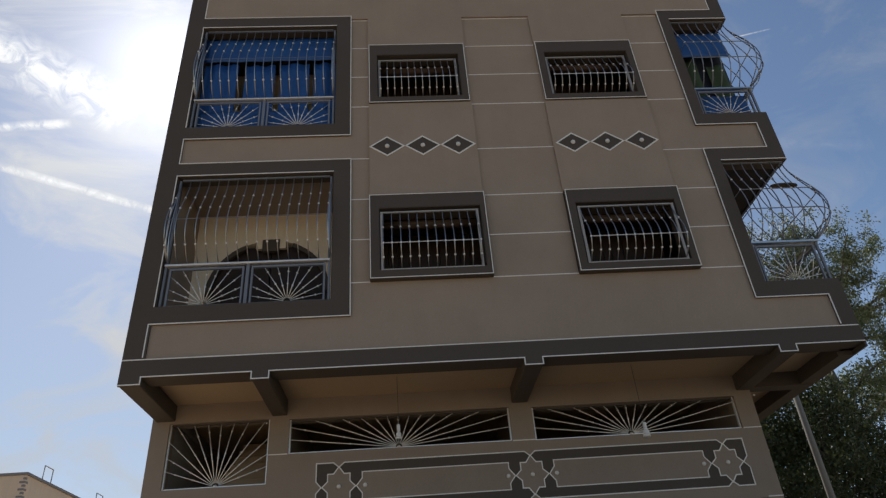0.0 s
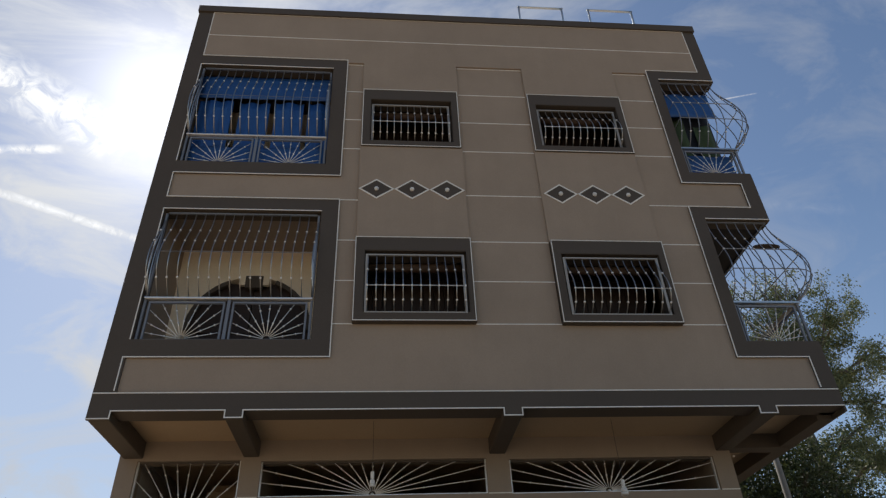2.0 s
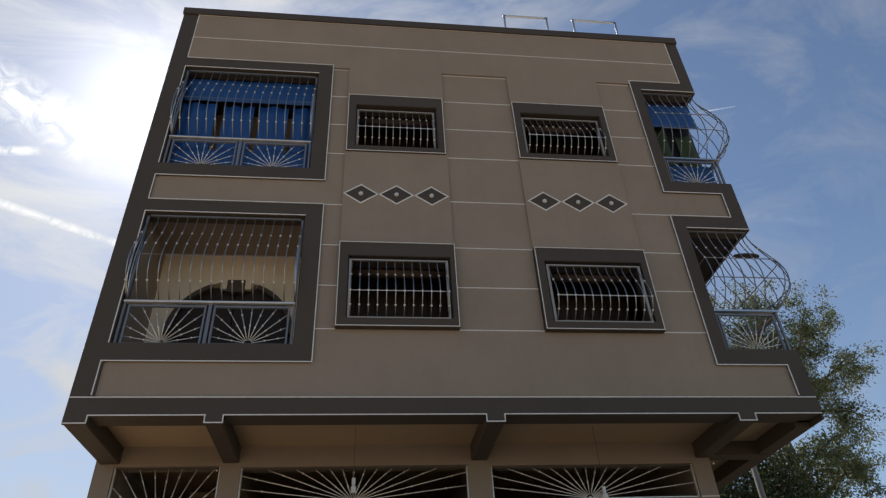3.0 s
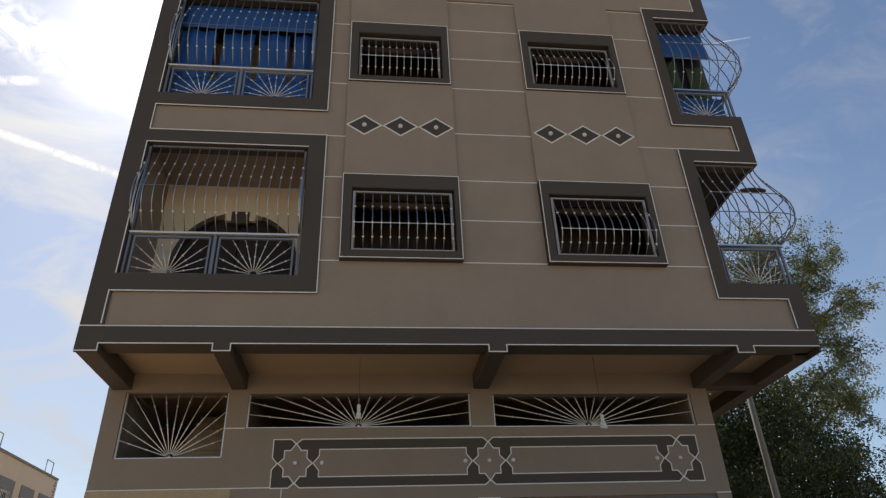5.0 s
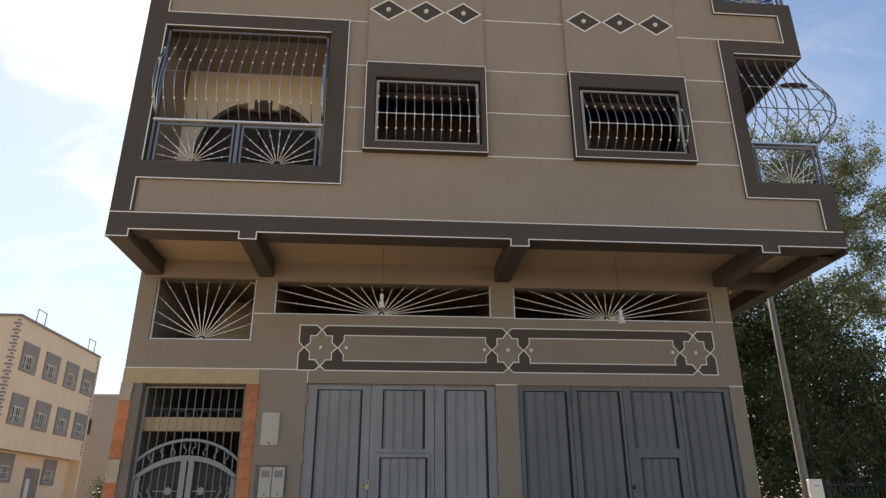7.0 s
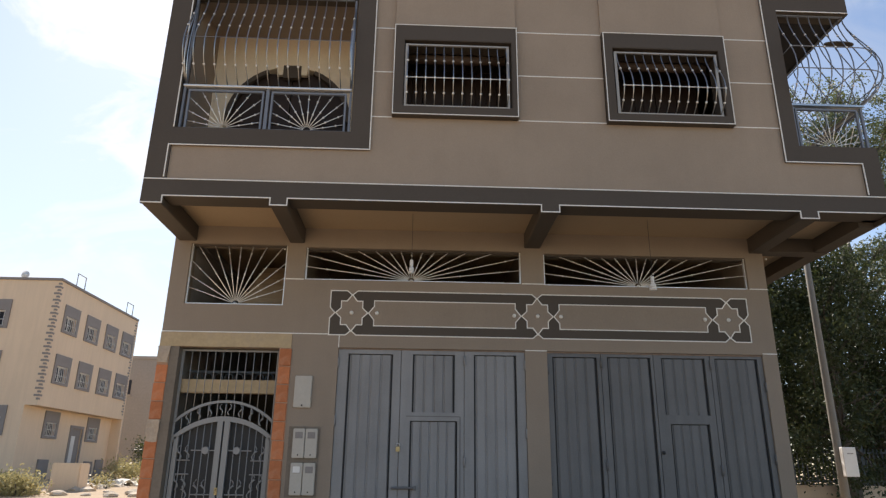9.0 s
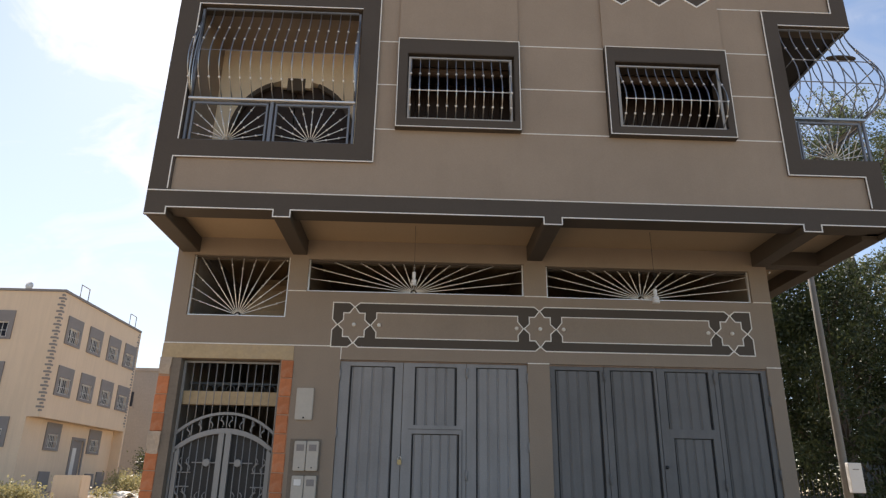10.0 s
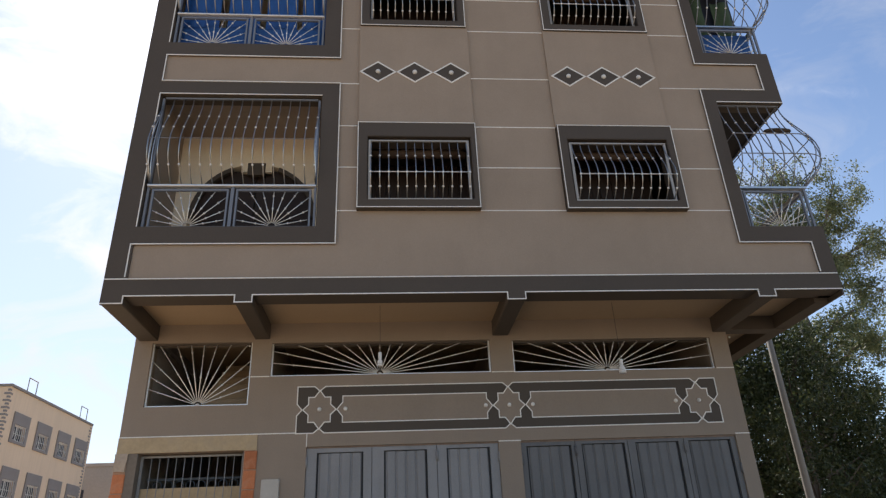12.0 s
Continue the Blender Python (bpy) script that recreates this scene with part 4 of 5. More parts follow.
def hinge(gate, x, z, mat):
    bm = bmesh.new()
    tube(bm, [(x, 0.015, z - 0.07), (x, 0.015, z + 0.07)], 0.016, 8)
    part("hinge", bm, mat, gate, smooth=True)


gate = empty("garage_gate", "pale grey steel garage gate with ribbed leaves, closed", "garage gate", "garage gates")
b = (-0.93, -0.03, 0.872, 1.75)
leaf(gate, b[0], b[1], 0.26, 3.35, [(-0.786, -0.147, 0.40, 3.28)], GATE)
leaf(gate, b[1], b[2], 0.26, 3.35, [(0.136, 0.739, 2.475, 3.285), (0.116, 0.778, 0.40, 2.36)], GATE)
leaf(gate, b[2], b[3], 0.26, 3.35, [(1.011, 1.623, 0.40, 3.29)], GATE)
part("top_edge", boxes((b[0], b[3], 0.022, 0.03, 3.338, 3.358)), RUST, gate, "rust-brown worn top edge")
for x, z in ((-0.925, 3.15), (-0.925, 2.35), (-0.925, 1.2), (0.876, 3.2), (0.876, 1.82), (1.745, 3.15), (1.745, 2.2), (1.745, 1.25)):
    hinge(gate, x, z, GATE)
part("wicket_edge", boxes((0.808, 0.822, 0.022, 0.03, 0.1, 2.42), (0.06, 0.808, 0.024, 0.03, 2.415, 2.425)), GATE_OLD, gate)
bm = bmesh.new()
tube(bm, [(-0.117, 0.005, 1.475), (0.225, 0.005, 1.475)], 0.018, 8)
box(bm, 0.185, 0.225, -0.012, 0.03, 1.445, 1.505)
part("bolt", bm, GATE_OLD, gate)
bm = boxes((-0.068, -0.012, -0.012, 0.018, 1.945, 2.01))
bevel(bm, 0.006, 2)
lock = part("padlock", bm, BRASS, gate, "brass padlock")
bm = bmesh.new()
tube(bm, [(-0.065 + 0.025 * (1 - math.cos(a)), 0.003, 2.01 + 0.045 * math.sin(a)) for a in [math.pi * k / 8 for k in range(9)]], 0.006, 6)
part("shackle", bm, STEEL, lock, smooth=True)

gate = empty("garage_gate", "darker worn grey steel garage gate with four ribbed leaves, closed", "garage gate", "garage gates")
b = (2.066, 2.853, 3.62, 4.455, 5.235)
leaf(gate, b[0], b[1], 0.26, 3.35, [(2.146, 2.795, 0.40, 3.285)], GATE_OLD)
leaf(gate, b[1], b[2], 0.26, 3.35, [(2.943, 3.579, 0.40, 3.295)], GATE_OLD)
leaf(gate, b[2], b[3], 0.26, 3.35, [(3.735, 4.379, 2.489, 3.295), (3.79, 4.351, 0.40, 2.365)], GATE_OLD)
leaf(gate, b[3], b[4], 0.26, 3.35, [(4.522, 5.156, 0.40, 3.30)], GATE_OLD)
for x, z in ((2.07, 3.1), (2.07, 1.6), (2.853, 3.2), (2.853, 1.8), (4.455, 3.2), (4.455, 1.75), (5.23, 2.9), (5.23, 1.9)):
    hinge(gate, x, z, GATE_OLD)
part("top_edge", boxes((b[0], b[4], 0.022, 0.03, 3.335, 3.358)), RUST, gate, "rust-brown worn top edge")
bm = bmesh.new()
ball(bm, (3.655, 0.015, 1.974), 0.025, 8, 6)
part("lock_cylinder", bm, BLACK, gate)

# ---- entrance ----
doorway = tagged(new("door_surround"), "unplastered entrance surround of hollow orange bricks under an ochre lintel", "door surround", kind="structure")
bm = boxes((-3.452, -1.60, -0.012, 0.25, 3.335, 3.54))
bmesh.ops.subdivide_edges(bm, edges=bm.edges[:], cuts=5, use_grid_fill=True)
for v in bm.verts:
    if v.co.z < 3.35:
        v.co.z += 0.014 * noise.noise((v.co.x * 6, 0, 0))
part("lintel", bm, LINTEL, doorway)
part("reveal", boxes((-3.30, -3.17, -0.004, 0.26, 0, 3.335), (-1.775, -1.762, 0.0, 0.26, 0, 3.335)), REVEAL, doorway, "bare cement reveal")
part("mortar_bed", boxes((-3.454, -3.30, -0.006, 0.02, 0, 3.335), (-1.762, -1.587, -0.006, 0.02, 0, 3.335)), MORTAR, doorway)
bm = boxes((-0.081, 0.081, -0.02, 0.05, -0.121, 0.121))
bevel(bm, 0.008)
brick_me = finish("brick", bm, BRICK)
for cx in (-3.378, -1.675):
    for i in range(13):
        if cx < -3 and i in (0, 4):
            continue
        share("brick", brick_me, doorway, pose(cx + random.uniform(-0.006, 0.006), random.uniform(-0.003, 0.004), 3.205 - 0.253 * i, 0, random.uniform(-1, 1), 0) @ Matrix.Diagonal((random.uniform(0.97, 1.03), 1, random.uniform(0.975, 1.0), 1)))
bm = boxes((-3.458, -3.30, -0.03, 0.03, 2.03, 2.32))
bmesh.ops.subdivide_edges(bm, edges=bm.edges[:], cuts=4, use_grid_fill=True)
for v in bm.verts:
    v.co += 0.02 * Vector((noise.noise(v.co * 9), noise.noise(v.co * 9 + Vector((5, 0, 0))), noise.noise(v.co * 9 + Vector((0, 5, 0)))))
part("mortar_patch", bm, PATCH, doorway)
bm = boxes((-3.456, -3.30, -0.028, 0.03, 3.10, 3.333))
bmesh.ops.subdivide_edges(bm, edges=bm.edges[:], cuts=4, use_grid_fill=True)
for v in bm.verts:
    v.co += 0.016 * Vector((noise.noise(v.co * 8), noise.noise(v.co * 8 + Vector((3, 0, 0))), 0.4 * noise.noise(v.co * 8 + Vector((0, 3, 0)))))
part("mortar_patch", bm, PATCH, doorway)
part("cross_beam", boxes((-3.17, -1.775, 0.19, 0.34, 2.715, 2.90)), LINTEL, doorway, "bare concrete cross beam")

gate = empty("entrance_door", "grey wrought-iron double entrance door with an arched transom, closed", "door")
GY = 0.14
x0, x1, CX = -3.165, -1.78, -2.465
part("top_rail", boxes((x0, x1, GY - 0.012, GY + 0.012, 3.29, 3.315)), DOORMETAL, gate)
part("side_stile", boxes((x0, x0 + 0.03, GY - 0.015, GY + 0.015, 0.02, 3.29)), DOORMETAL, gate)
part("side_stile", boxes((x1 - 0.03, x1, GY - 0.015, GY + 0.015, 0.02, 3.29)), DOORMETAL, gate)
RA = 0.985
CZ = 2.607 - RA


def arc_z(x, r):
    return CZ + math.sqrt(max(0.0, r * r - (x - CX) ** 2))


def arch_strip(r0, r1, y0, y1):
    bm = bmesh.new()
    n = 28
    lim = 0.685
    pts = [CX - lim + 2 * lim * k / n for k in range(n + 1)]
    for a, c in zip(pts, pts[1:]):
        prism(bm, [(a, arc_z(a, r0)), (c, arc_z(c, r0)), (c, arc_z(c, r1)), (a, arc_z(a, r1))], y0, y1)
    return bm


part("outer_arch", arch_strip(RA - 0.035, RA, GY - 0.02, GY + 0.02), DOORMETAL, gate)
bm = bmesh.new()
n = 28
pts = [CX - 0.685 + 1.37 * k / n for k in range(n + 1)]
for a, c in zip(pts, pts[1:]):
    prism(bm, [(a, arc_z(a, RA) - 0.29), (c, arc_z(c, RA) - 0.29), (c, arc_z(c, RA) - 0.22), (a, arc_z(a, RA) - 0.22)], GY - 0.025, GY + 0.025)
part("inner_arch", bm, DOORMETAL, gate)
for i in range(13):
    x = x0 + 0.03 + (x1 - x0 - 0.06) * i / 12
    bm = bmesh.new()
    tube(bm, [(x, GY, arc_z(x, RA)), (x, GY, 3.30)], 0.0065, 6)
    part("transom_bar", bm, DOORMETAL, gate, smooth=True)
for i in range(11):
    x = CX + (i - 5) * 0.118
    bm = bmesh.new()
    tube(bm, [(x, GY, arc_z(x, RA) - 0.22), (x, GY, arc_z(x, RA) - 0.03)], 0.009, 6)
    part("arch_bar", bm, DOORMETAL, gate, smooth=True)


def curl(bm, x, z, s, flip):
    """A small forged S-scroll with a leaf."""
    f = -1 if flip else 1
    p = [(x + f * 0.30 * s * math.sin(2 * math.pi * (k / 12 - 0.5)) * (0.6 + 0.4 * k / 12), GY - 0.01, z + s * (k / 12 - 0.5) * 1.7) for k in range(13)]
    tube(bm, p, 0.010, 6, r_end=0.006)
    tube(bm, [(x, GY - 0.012, z), (x + f * 0.22 * s, GY - 0.014, z + 0.16 * s), (x + f * 0.42 * s, GY - 0.012, z + 0.20 * s)], 0.014, 6, r_end=0.003)


for i in range(8):
    x = CX + (i - 3.5) * 0.15 + (0.02 if i < 4 else -0.02)
    bm = bmesh.new()
    curl(bm, x, arc_z(x, RA) - 0.125, 0.09, i < 4)
    part("scroll", bm, DOORMETAL, gate, smooth=True)
for side in (-1, 1):
    xi, xo = CX + side * 0.012, CX + side * 0.655
    lf = part("door_leaf", boxes((min(xi, xi + side * 0.075), max(xi, xi + side * 0.075), GY - 0.025, GY + 0.025, 0.05, arc_z(CX, RA) - 0.29),
                                 (min(xo, xo - side * 0.06), max(xo, xo - side * 0.06), GY - 0.025, GY + 0.025, 0.05, arc_z(xo - side * 0.03, RA) - 0.28),
                                 (min(xi, xo), max(xi, xo), GY - 0.02, GY + 0.02, 0.05, 0.45)), DOORMETAL, gate)
    bm = bmesh.new()
    pts = [xi + (xo - xi) * k / 12 for k in range(13)]
    for a, c in zip(pts, pts[1:]):
        prism(bm, [(a, 0.4), (c, 0.4), (c, arc_z(c, RA) - 0.285), (a, arc_z(a, RA) - 0.285)], GY + 0.05, GY + 0.056)
    part("backing_sheet", bm, BACKING, lf, "dark sheet-metal backing")
    for i in range(5):
        x = xi + side * (0.155 + 0.096 * i)
        bm = bmesh.new()
        tube(bm, [(x, GY, 0.45), (x, GY, arc_z(x, RA) - 0.27)], 0.0065, 6)
        part("bar", bm, DOORMETAL, lf, smooth=True)
    for z, a, c in ((1.93, 0.075, 0.40), (1.80, 0.40, 0.60), (1.62, 0.40, 0.60), (1.36, 0.09, 0.35), (1.25, 0.35, 0.60)):
        bm = bmesh.new()
        tube(bm, [(xi + side * a, GY, z), (xi + side * c, GY, z)], 0.0085, 6)
        part("rail", bm, DOORMETAL, lf)
    for ox, z in ((0.20, 1.93), (0.44, 1.25)):
        bm = bmesh.new()
        bmesh.ops.create_cone(bm, cap_ends=True, segments=8, radius1=0.055, radius2=0.05, depth=0.03, matrix=Matrix.Translation((xi + side * ox, GY - 0.012, z)) @ Matrix.Rotation(radians(90), 4, "X"))
        part("rosette", bm, DOORMETAL, lf)
    for ox, z in ((0.44, 1.90), (0.545, 1.89), (0.445, 1.53), (0.545, 1.52), (0.17, 1.45), (0.27, 1.45), (0.42, 1.40)):
        bm = bmesh.new()
        curl(bm, xi + side * ox, z, 0.12, side < 0)
        part("scroll", bm, DOORMETAL, lf, smooth=True)
bm = bmesh.new()
box(bm, CX - 0.028, CX + 0.012, GY - 0.04, GY - 0.02, 1.36, 1.45)
tube(bm, [(CX - 0.01, GY - 0.04, 1.43), (CX - 0.01, GY - 0.075, 1.43), (CX - 0.012, GY - 0.075, 1.38)], 0.009, 8)
part("lock_handle", bm, BRASS, gate, "worn brass lock and handle")
# scrolled railing seen inside, above the cross beam
g = empty("inner_railing", "dark scrolled iron railing inside the entrance", "railing")
for i in range(9):
    bm = bmesh.new()
    cx = -3.05 + 0.15 * i
    tube(bm, [(cx + 0.06 * math.cos(2 * math.pi * k / 14), 0.6, 2.98 + 0.06 * math.sin(2 * math.pi * k / 14)) for k in range(14)], 0.008, 6, closed=True)
    part("ring", bm, FENCE, g)
part("rail", boxes((-3.2, -1.7, 0.59, 0.61, 2.88, 2.91), (-3.2, -1.7, 0.59, 0.61, 3.05, 3.08)), FENCE, g)

# meter boxes
bm = boxes((-1.505, -1.265, -0.035, 0.02, 2.51, 2.945))
bevel(bm, 0.008, 2)
g = empty("utility_box", "plain beige utility box on the wall beside the entrance", "utility box")
part("lid", bm, BOXGREY, g)
bm = bmesh.new()
ball(bm, (-1.385, -0.037, 2.54), 0.012, 8, 6)
part("screw", bm, BLACK, g)
# dark brown plate paints the shadowed gaps of the niche between the boxes
trim("meter_gap_shade", [(-1.535, -1.112, -0.006, 0.004, 1.34, 2.258), ], "dark plate drawn as the shaded niche gaps round the meter boxes", REVEAL)
for x0, x1 in ((-1.468, -1.306), (-1.299, -1.137)):
    for z0, z1 in ((1.843, 2.228), (1.37, 1.78)):
        g = empty("meter_box", "beige meter box with a small window, fixed to the wall", "meter box", "meter boxes", at=(x0, -0.006, z0))
        w, hgt = x1 - x0, z1 - z0
        bm = boxes((0, w, -0.05, 0.0, 0, hgt))
        bevel(bm, 0.008, 2)
        part("case", bm, BOXGREY, g)
        part("window", boxes((0.03, w - 0.03, -0.054, -0.048, hgt - 0.13, hgt - 0.045)), HOUSEGREY, g, "small grey meter window")
        bm = bmesh.new()
        ball(bm, (w * 0.5, -0.05, 0.04), 0.01, 6, 5)
        part("screw", bm, BLACK, g)
bm = boxes((-1.435, -1.34, -0.064, -0.060, 1.655, 1.735))
tagged(part("paper_label", bm, PLASTIC), "small white paper label on a meter box", "label")

# ---- neighbouring house ----
HX, HY, HT, HB = -18.2, 24.2, 10.87, 4.51
HEND = 34.0
house = empty("house", "pale ochre three-storey house with an overhanging upper part and grey quoins", "house")
up = [(25.02, 26.62), (27.44, 29.05), (29.88, 31.46), (32.13, 33.8)]
ROWS = ((5.65, 7.13), (8.25, 9.70))


def side_wall(xa, xb, y0, y1, z0, z1, hs):
    """A wall in the plane of x with holes (y0, y1, z0, z1)."""
    ys = sorted({y0, y1, *(h[0] for h in hs), *(h[1] for h in hs)})
    zz = sorted({z0, z1, *(h[2] for h in hs), *(h[3] for h in hs)})
    bm = bmesh.new()
    for a, b in zip(ys, ys[1:]):
        for c, d in zip(zz, zz[1:]):
            cy, cz = (a + b) / 2, (c + d) / 2
            if not any(h[0] < cy < h[1] and h[2] < cz < h[3] for h in hs):
                box(bm, xa, xb, a, b, c, d)
    bmesh.ops.remove_doubles(bm, verts=bm.verts[:], dist=0.0005)
    return bm


def inset(y0, y1, z0, z1):
    return (y0 + 0.22, y1 - 0.22, z0 + 0.12, z1 - 0.55)


upper_holes = [inset(a, b, c, d) for a, b in up for c, d in ROWS]
low_holes = [inset(26.2, 27.65, 3.05, 4.43), (29.2, 30.4, 1.0, 3.7), inset(30.85, 32.35, 3.04, 4.39)]
part("wall", side_wall(HX - 0.25, HX, HY + 0.25, HEND, HB, HT - 0.12, upper_holes), HOUSEWALL, house)
part("wall", side_wall(HX - 0.85, HX - 0.6, HY + 0.25, HEND, 0.5, HB, low_holes), HOUSEWALL, house)
front = [(-22.4, -20.42, 8.24, 9.71), (-22.4, -20.40, 5.66, 7.12), (-21.4, -19.56, 3.07, 4.48)]
fh = [(a + 0.22, b - 0.22, c + 0.12, d - 0.55) for a, b, c, d in front]
xs = sorted({-30.0, HX - 0.6, HX, *(h[0] for h in fh), *(h[1] for h in fh)})
zs = sorted({0.5, HT - 0.12, *(h[2] for h in fh), *(h[3] for h in fh)})
part("wall", holed(xs, [z for z in zs if z <= HB] + [HB] + [z for z in zs if z > HB], fh + [(HX - 0.6, HX, 0.5, HB)], HY, HY + 0.25), HOUSEWALL, house)
part("soffit", boxes((-30, HX - 0.25, HY + 0.25, HEND, HB + 0.02, HB + 0.25)), HOUSEWALL, house)
part("roof", boxes((-30, HX + 0.08, HY - 0.08, HEND + 0.08, HT - 0.12, HT)), HOUSEGREY, house)
part("wall", boxes((-30, HX, HEND, HEND + 0.2, 0.5, HT - 0.12), (-30, -29.8, HY + 0.25, HEND, 0.5, HT - 0.12)), HOUSEWALL, house)
part("inner_wall", boxes((HX - 2.3, HX - 2.1, HY + 0.3, HEND, 0.5, HT - 0.3), (-30, HX - 2.3, HY + 1.6, HY + 1.7, 0.5, HT - 0.3)), INNER, house)


def house_window(origin, w, z0, z1, turn):
    """Surround with a solid head, white grille and dark opening; local x along the wall, -y outwards."""
    g = part("window", boxes((0, w, -0.06, 0, z1 - 0.55 - z0, z1 - z0), (0, 0.22, -0.06, 0, 0, z1 - 0.55 - z0), (w - 0.22, w, -0.06, 0, 0, z1 - 0.55 - z0), (0.22, w - 0.22, -0.07, 0, 0, 0.12)), HOUSEGREY, house, "grey painted window surround")
    g.matrix_local = Matrix.Translation((origin[0], origin[1], z0)) @ Matrix.Rotation(radians(turn), 4, "Z")
    hgt = z1 - 0.55 - z0
    bm = bmesh.new()
    n = 7
    for i in range(n):
        x = 0.26 + (w - 0.52) * i / (n - 1)
        tube(bm, [(x, -0.02, 0.12), (x, -0.05, 0.35), (x, -0.02, hgt)], 0.016, 4)
    for zz in (0.14, 0.45, hgt - 0.03):
        tube(bm, [(0.22, -0.03, zz), (w - 0.22, -0.03, zz)], 0.014, 4)
    part("grille", bm, PLASTIC, g, "white bar grille")
    part("pane", boxes((0.22, w - 0.22, 0.15, 0.16, 0.12, hgt)), BLUE_BACK, g)
    part("window_frame", boxes((w / 2 - 0.03, w / 2 + 0.03, 0.12, 0.15, 0.12, hgt), (0.22, w - 0.22, 0.12, 0.15, hgt - 0.06, hgt)), PLASTIC, g)


for a, b in up:
    for c, d in ROWS:
        house_window((HX, a), b - a, c, d, 90)
for a, b in ((26.2, 27.65), (30.85, 32.35)):
    house_window((HX - 0.6, a), b - a, 3.045, 4.41, 90)
for a, b, c, d in front:
    house_window((a, HY), b - a, c, d, 0)
dr = part("door", boxes((HX - 1.12, HX - 0.66, 29.2, 30.4, 1.0, 3.7)), HOUSEGREY, house, "grey door with a white glazed strip")
part("glazed_strip", boxes((HX - 0.65, HX - 0.635, 29.4, 29.8, 1.3, 3.3)), PLASTIC, dr)
part("door_frame", boxes((HX - 0.6, HX - 0.56, 29.02, 29.2, 1.0, 3.85), (HX - 0.6, HX - 0.56, 30.4, 30.55, 1.0, 3.85), (HX - 0.6, HX - 0.56, 29.2, 30.4, 3.7, 3.85)), HOUSEGREY, dr)
for y, z in ((26.3, 1.42), (31.2, 1.38), (32.6, 1.5)):
    part("meter_cabinet", boxes((HX - 0.6, HX - 0.53, y, y + 1.0, z - 0.5, z + 0.6)), HOUSEGREY, house, "grey meter cabinet")
bm = boxes((-0.02, 0.25, -0.02, 0.25, -0.048, 0.048))
quoin_a = finish("quoin", bm, HOUSEGREY)
bm = boxes((-0.02, 0.11, -0.02, 0.11, -0.048, 0.048))
quoin_b = finish("quoin", bm, HOUSEGREY)
z, i = HB + 0.3, 0
while z < HT - 0.25:
    for yy, turn in ((HY, 90), (HEND, 180)):
        share("quoin", quoin_a if i % 2 else quoin_b, house, Matrix.Translation((HX, yy, z)) @ Matrix.Rotation(radians(turn), 4, "Z"))
    z += 0.17
    i += 1
for y in (25.9, 32.4):
    g = empty("washing_line_hoop", "thin steel washing-line hoop on the neighbouring roof", "clothes line", "hoops on the roof")
    bm = bmesh.new()
    tube(bm, [(HX - 0.1, y, HT), (HX - 0.1, y, HT + 0.75), (HX - 0.1, y + 0.9, HT + 0.75), (HX - 0.1, y + 0.9, HT)], 0.03, 6)
    part("tube", bm, CEMENT, g)
g = empty("satellite_dish", "pale satellite dish on the neighbouring roof", "satellite dish", at=(-20.6, 25.2, HT))
bm = bmesh.new()
for k in range(5):
    a0, a1 = k / 5, (k + 1) / 5
    tube(bm, [(0, -0.15 * a0 * a0, 0.4), (0, -0.15 * a1 * a1 - 0.001, 0.4)], 0.21 * a0 + 0.01, 16, r_end=0.21 * a1)
part("dish", bm, PLASTIC, g, smooth=True)
bm = bmesh.new()
tube(bm, [(0, 0.05, 0), (0, 0.05, 0.4)], 0.03, 8)
part("mast", bm, CEMENT, g)

far = empty("house", "bare cement house with a flat roof further back", "house")
part("wall", boxes((-24.5, -8.0, 43.0, 52.0, 1.0, 9.65)), FARWALL, far)
part("roof", boxes((-24.6, -7.9, 42.9, 52.1, 9.65, 9.88)), CEMENT, far)
for x, z in ((-22.6, 6.95), (-17.0, 6.95), (-12.5, 6.95)):
    w = part("window", boxes((x, x + 0.9, 42.97, 43.02, z, z + 1.1)), BLUE_BACK, far)
    part("sill", boxes((x - 0.1, x + 1.0, 42.9, 43.0, z - 0.1, z)), CEMENT, w)

# ---- open ground beside the house ----
bm = boxes((-13.8, -12.7, 18.0, 18.8, 0.5, 1.83))
bevel(bm, 0.04, 2)
tagged(part("low_wall", bm, HOUSEWALL), "short pale ochre wall block in front of the house", "wall block")


def stone(name, x, y, s, mat, label, group):
    bm = bmesh.new()
    bmesh.ops.create_icosphere(bm, subdivisions=2, radius=s)
    off = Vector((x, y, 0))
    for v in bm.verts:
        v.co *= 1 + 0.45 * noise.noise(v.co * (1.6 / s) + off)
        v.co.z *= 0.55
    ob = part(name, bm, mat, None)
    ob.location = (x, y, ground_height(x, y) + 0.12 * s)
    return tagged(ob, label, "stone", group)


rnd = random.Random(4)
for i in range(110):
    x, y = rnd.uniform(-15.5, -9.0), rnd.uniform(15.0, 27.0)
    stone("rubble_stone", x, y, rnd.uniform(0.07, 0.30), RUBBLE, "pale lump of building rubble on bare earth", "rubble by the house")


def leaf_quads(out, c, n, spread, size, rng, droop=0.5, flat=0.8):
    """Adds n narrow leaves round c to the list of verts."""
    for _ in range(n):
        p = Vector((rng.gauss(0, spread), rng.gauss(0, spread), rng.gauss(0, spread * flat))) + c
        d = Vector((rng.gauss(0, 1), rng.gauss(0, 1), rng.gauss(-droop, 0.7))).normalized()
        s = d.cross(Vector((rng.gauss(0, 1), rng.gauss(0, 1), rng.gauss(0, 1)))).normalized()
        ln = size * rng.uniform(0.6, 1.3)
        w = ln * 0.22
        out.extend((p, p + d * ln * 0.5 + s * w, p + d * ln, p + d * ln * 0.5 - s * w))


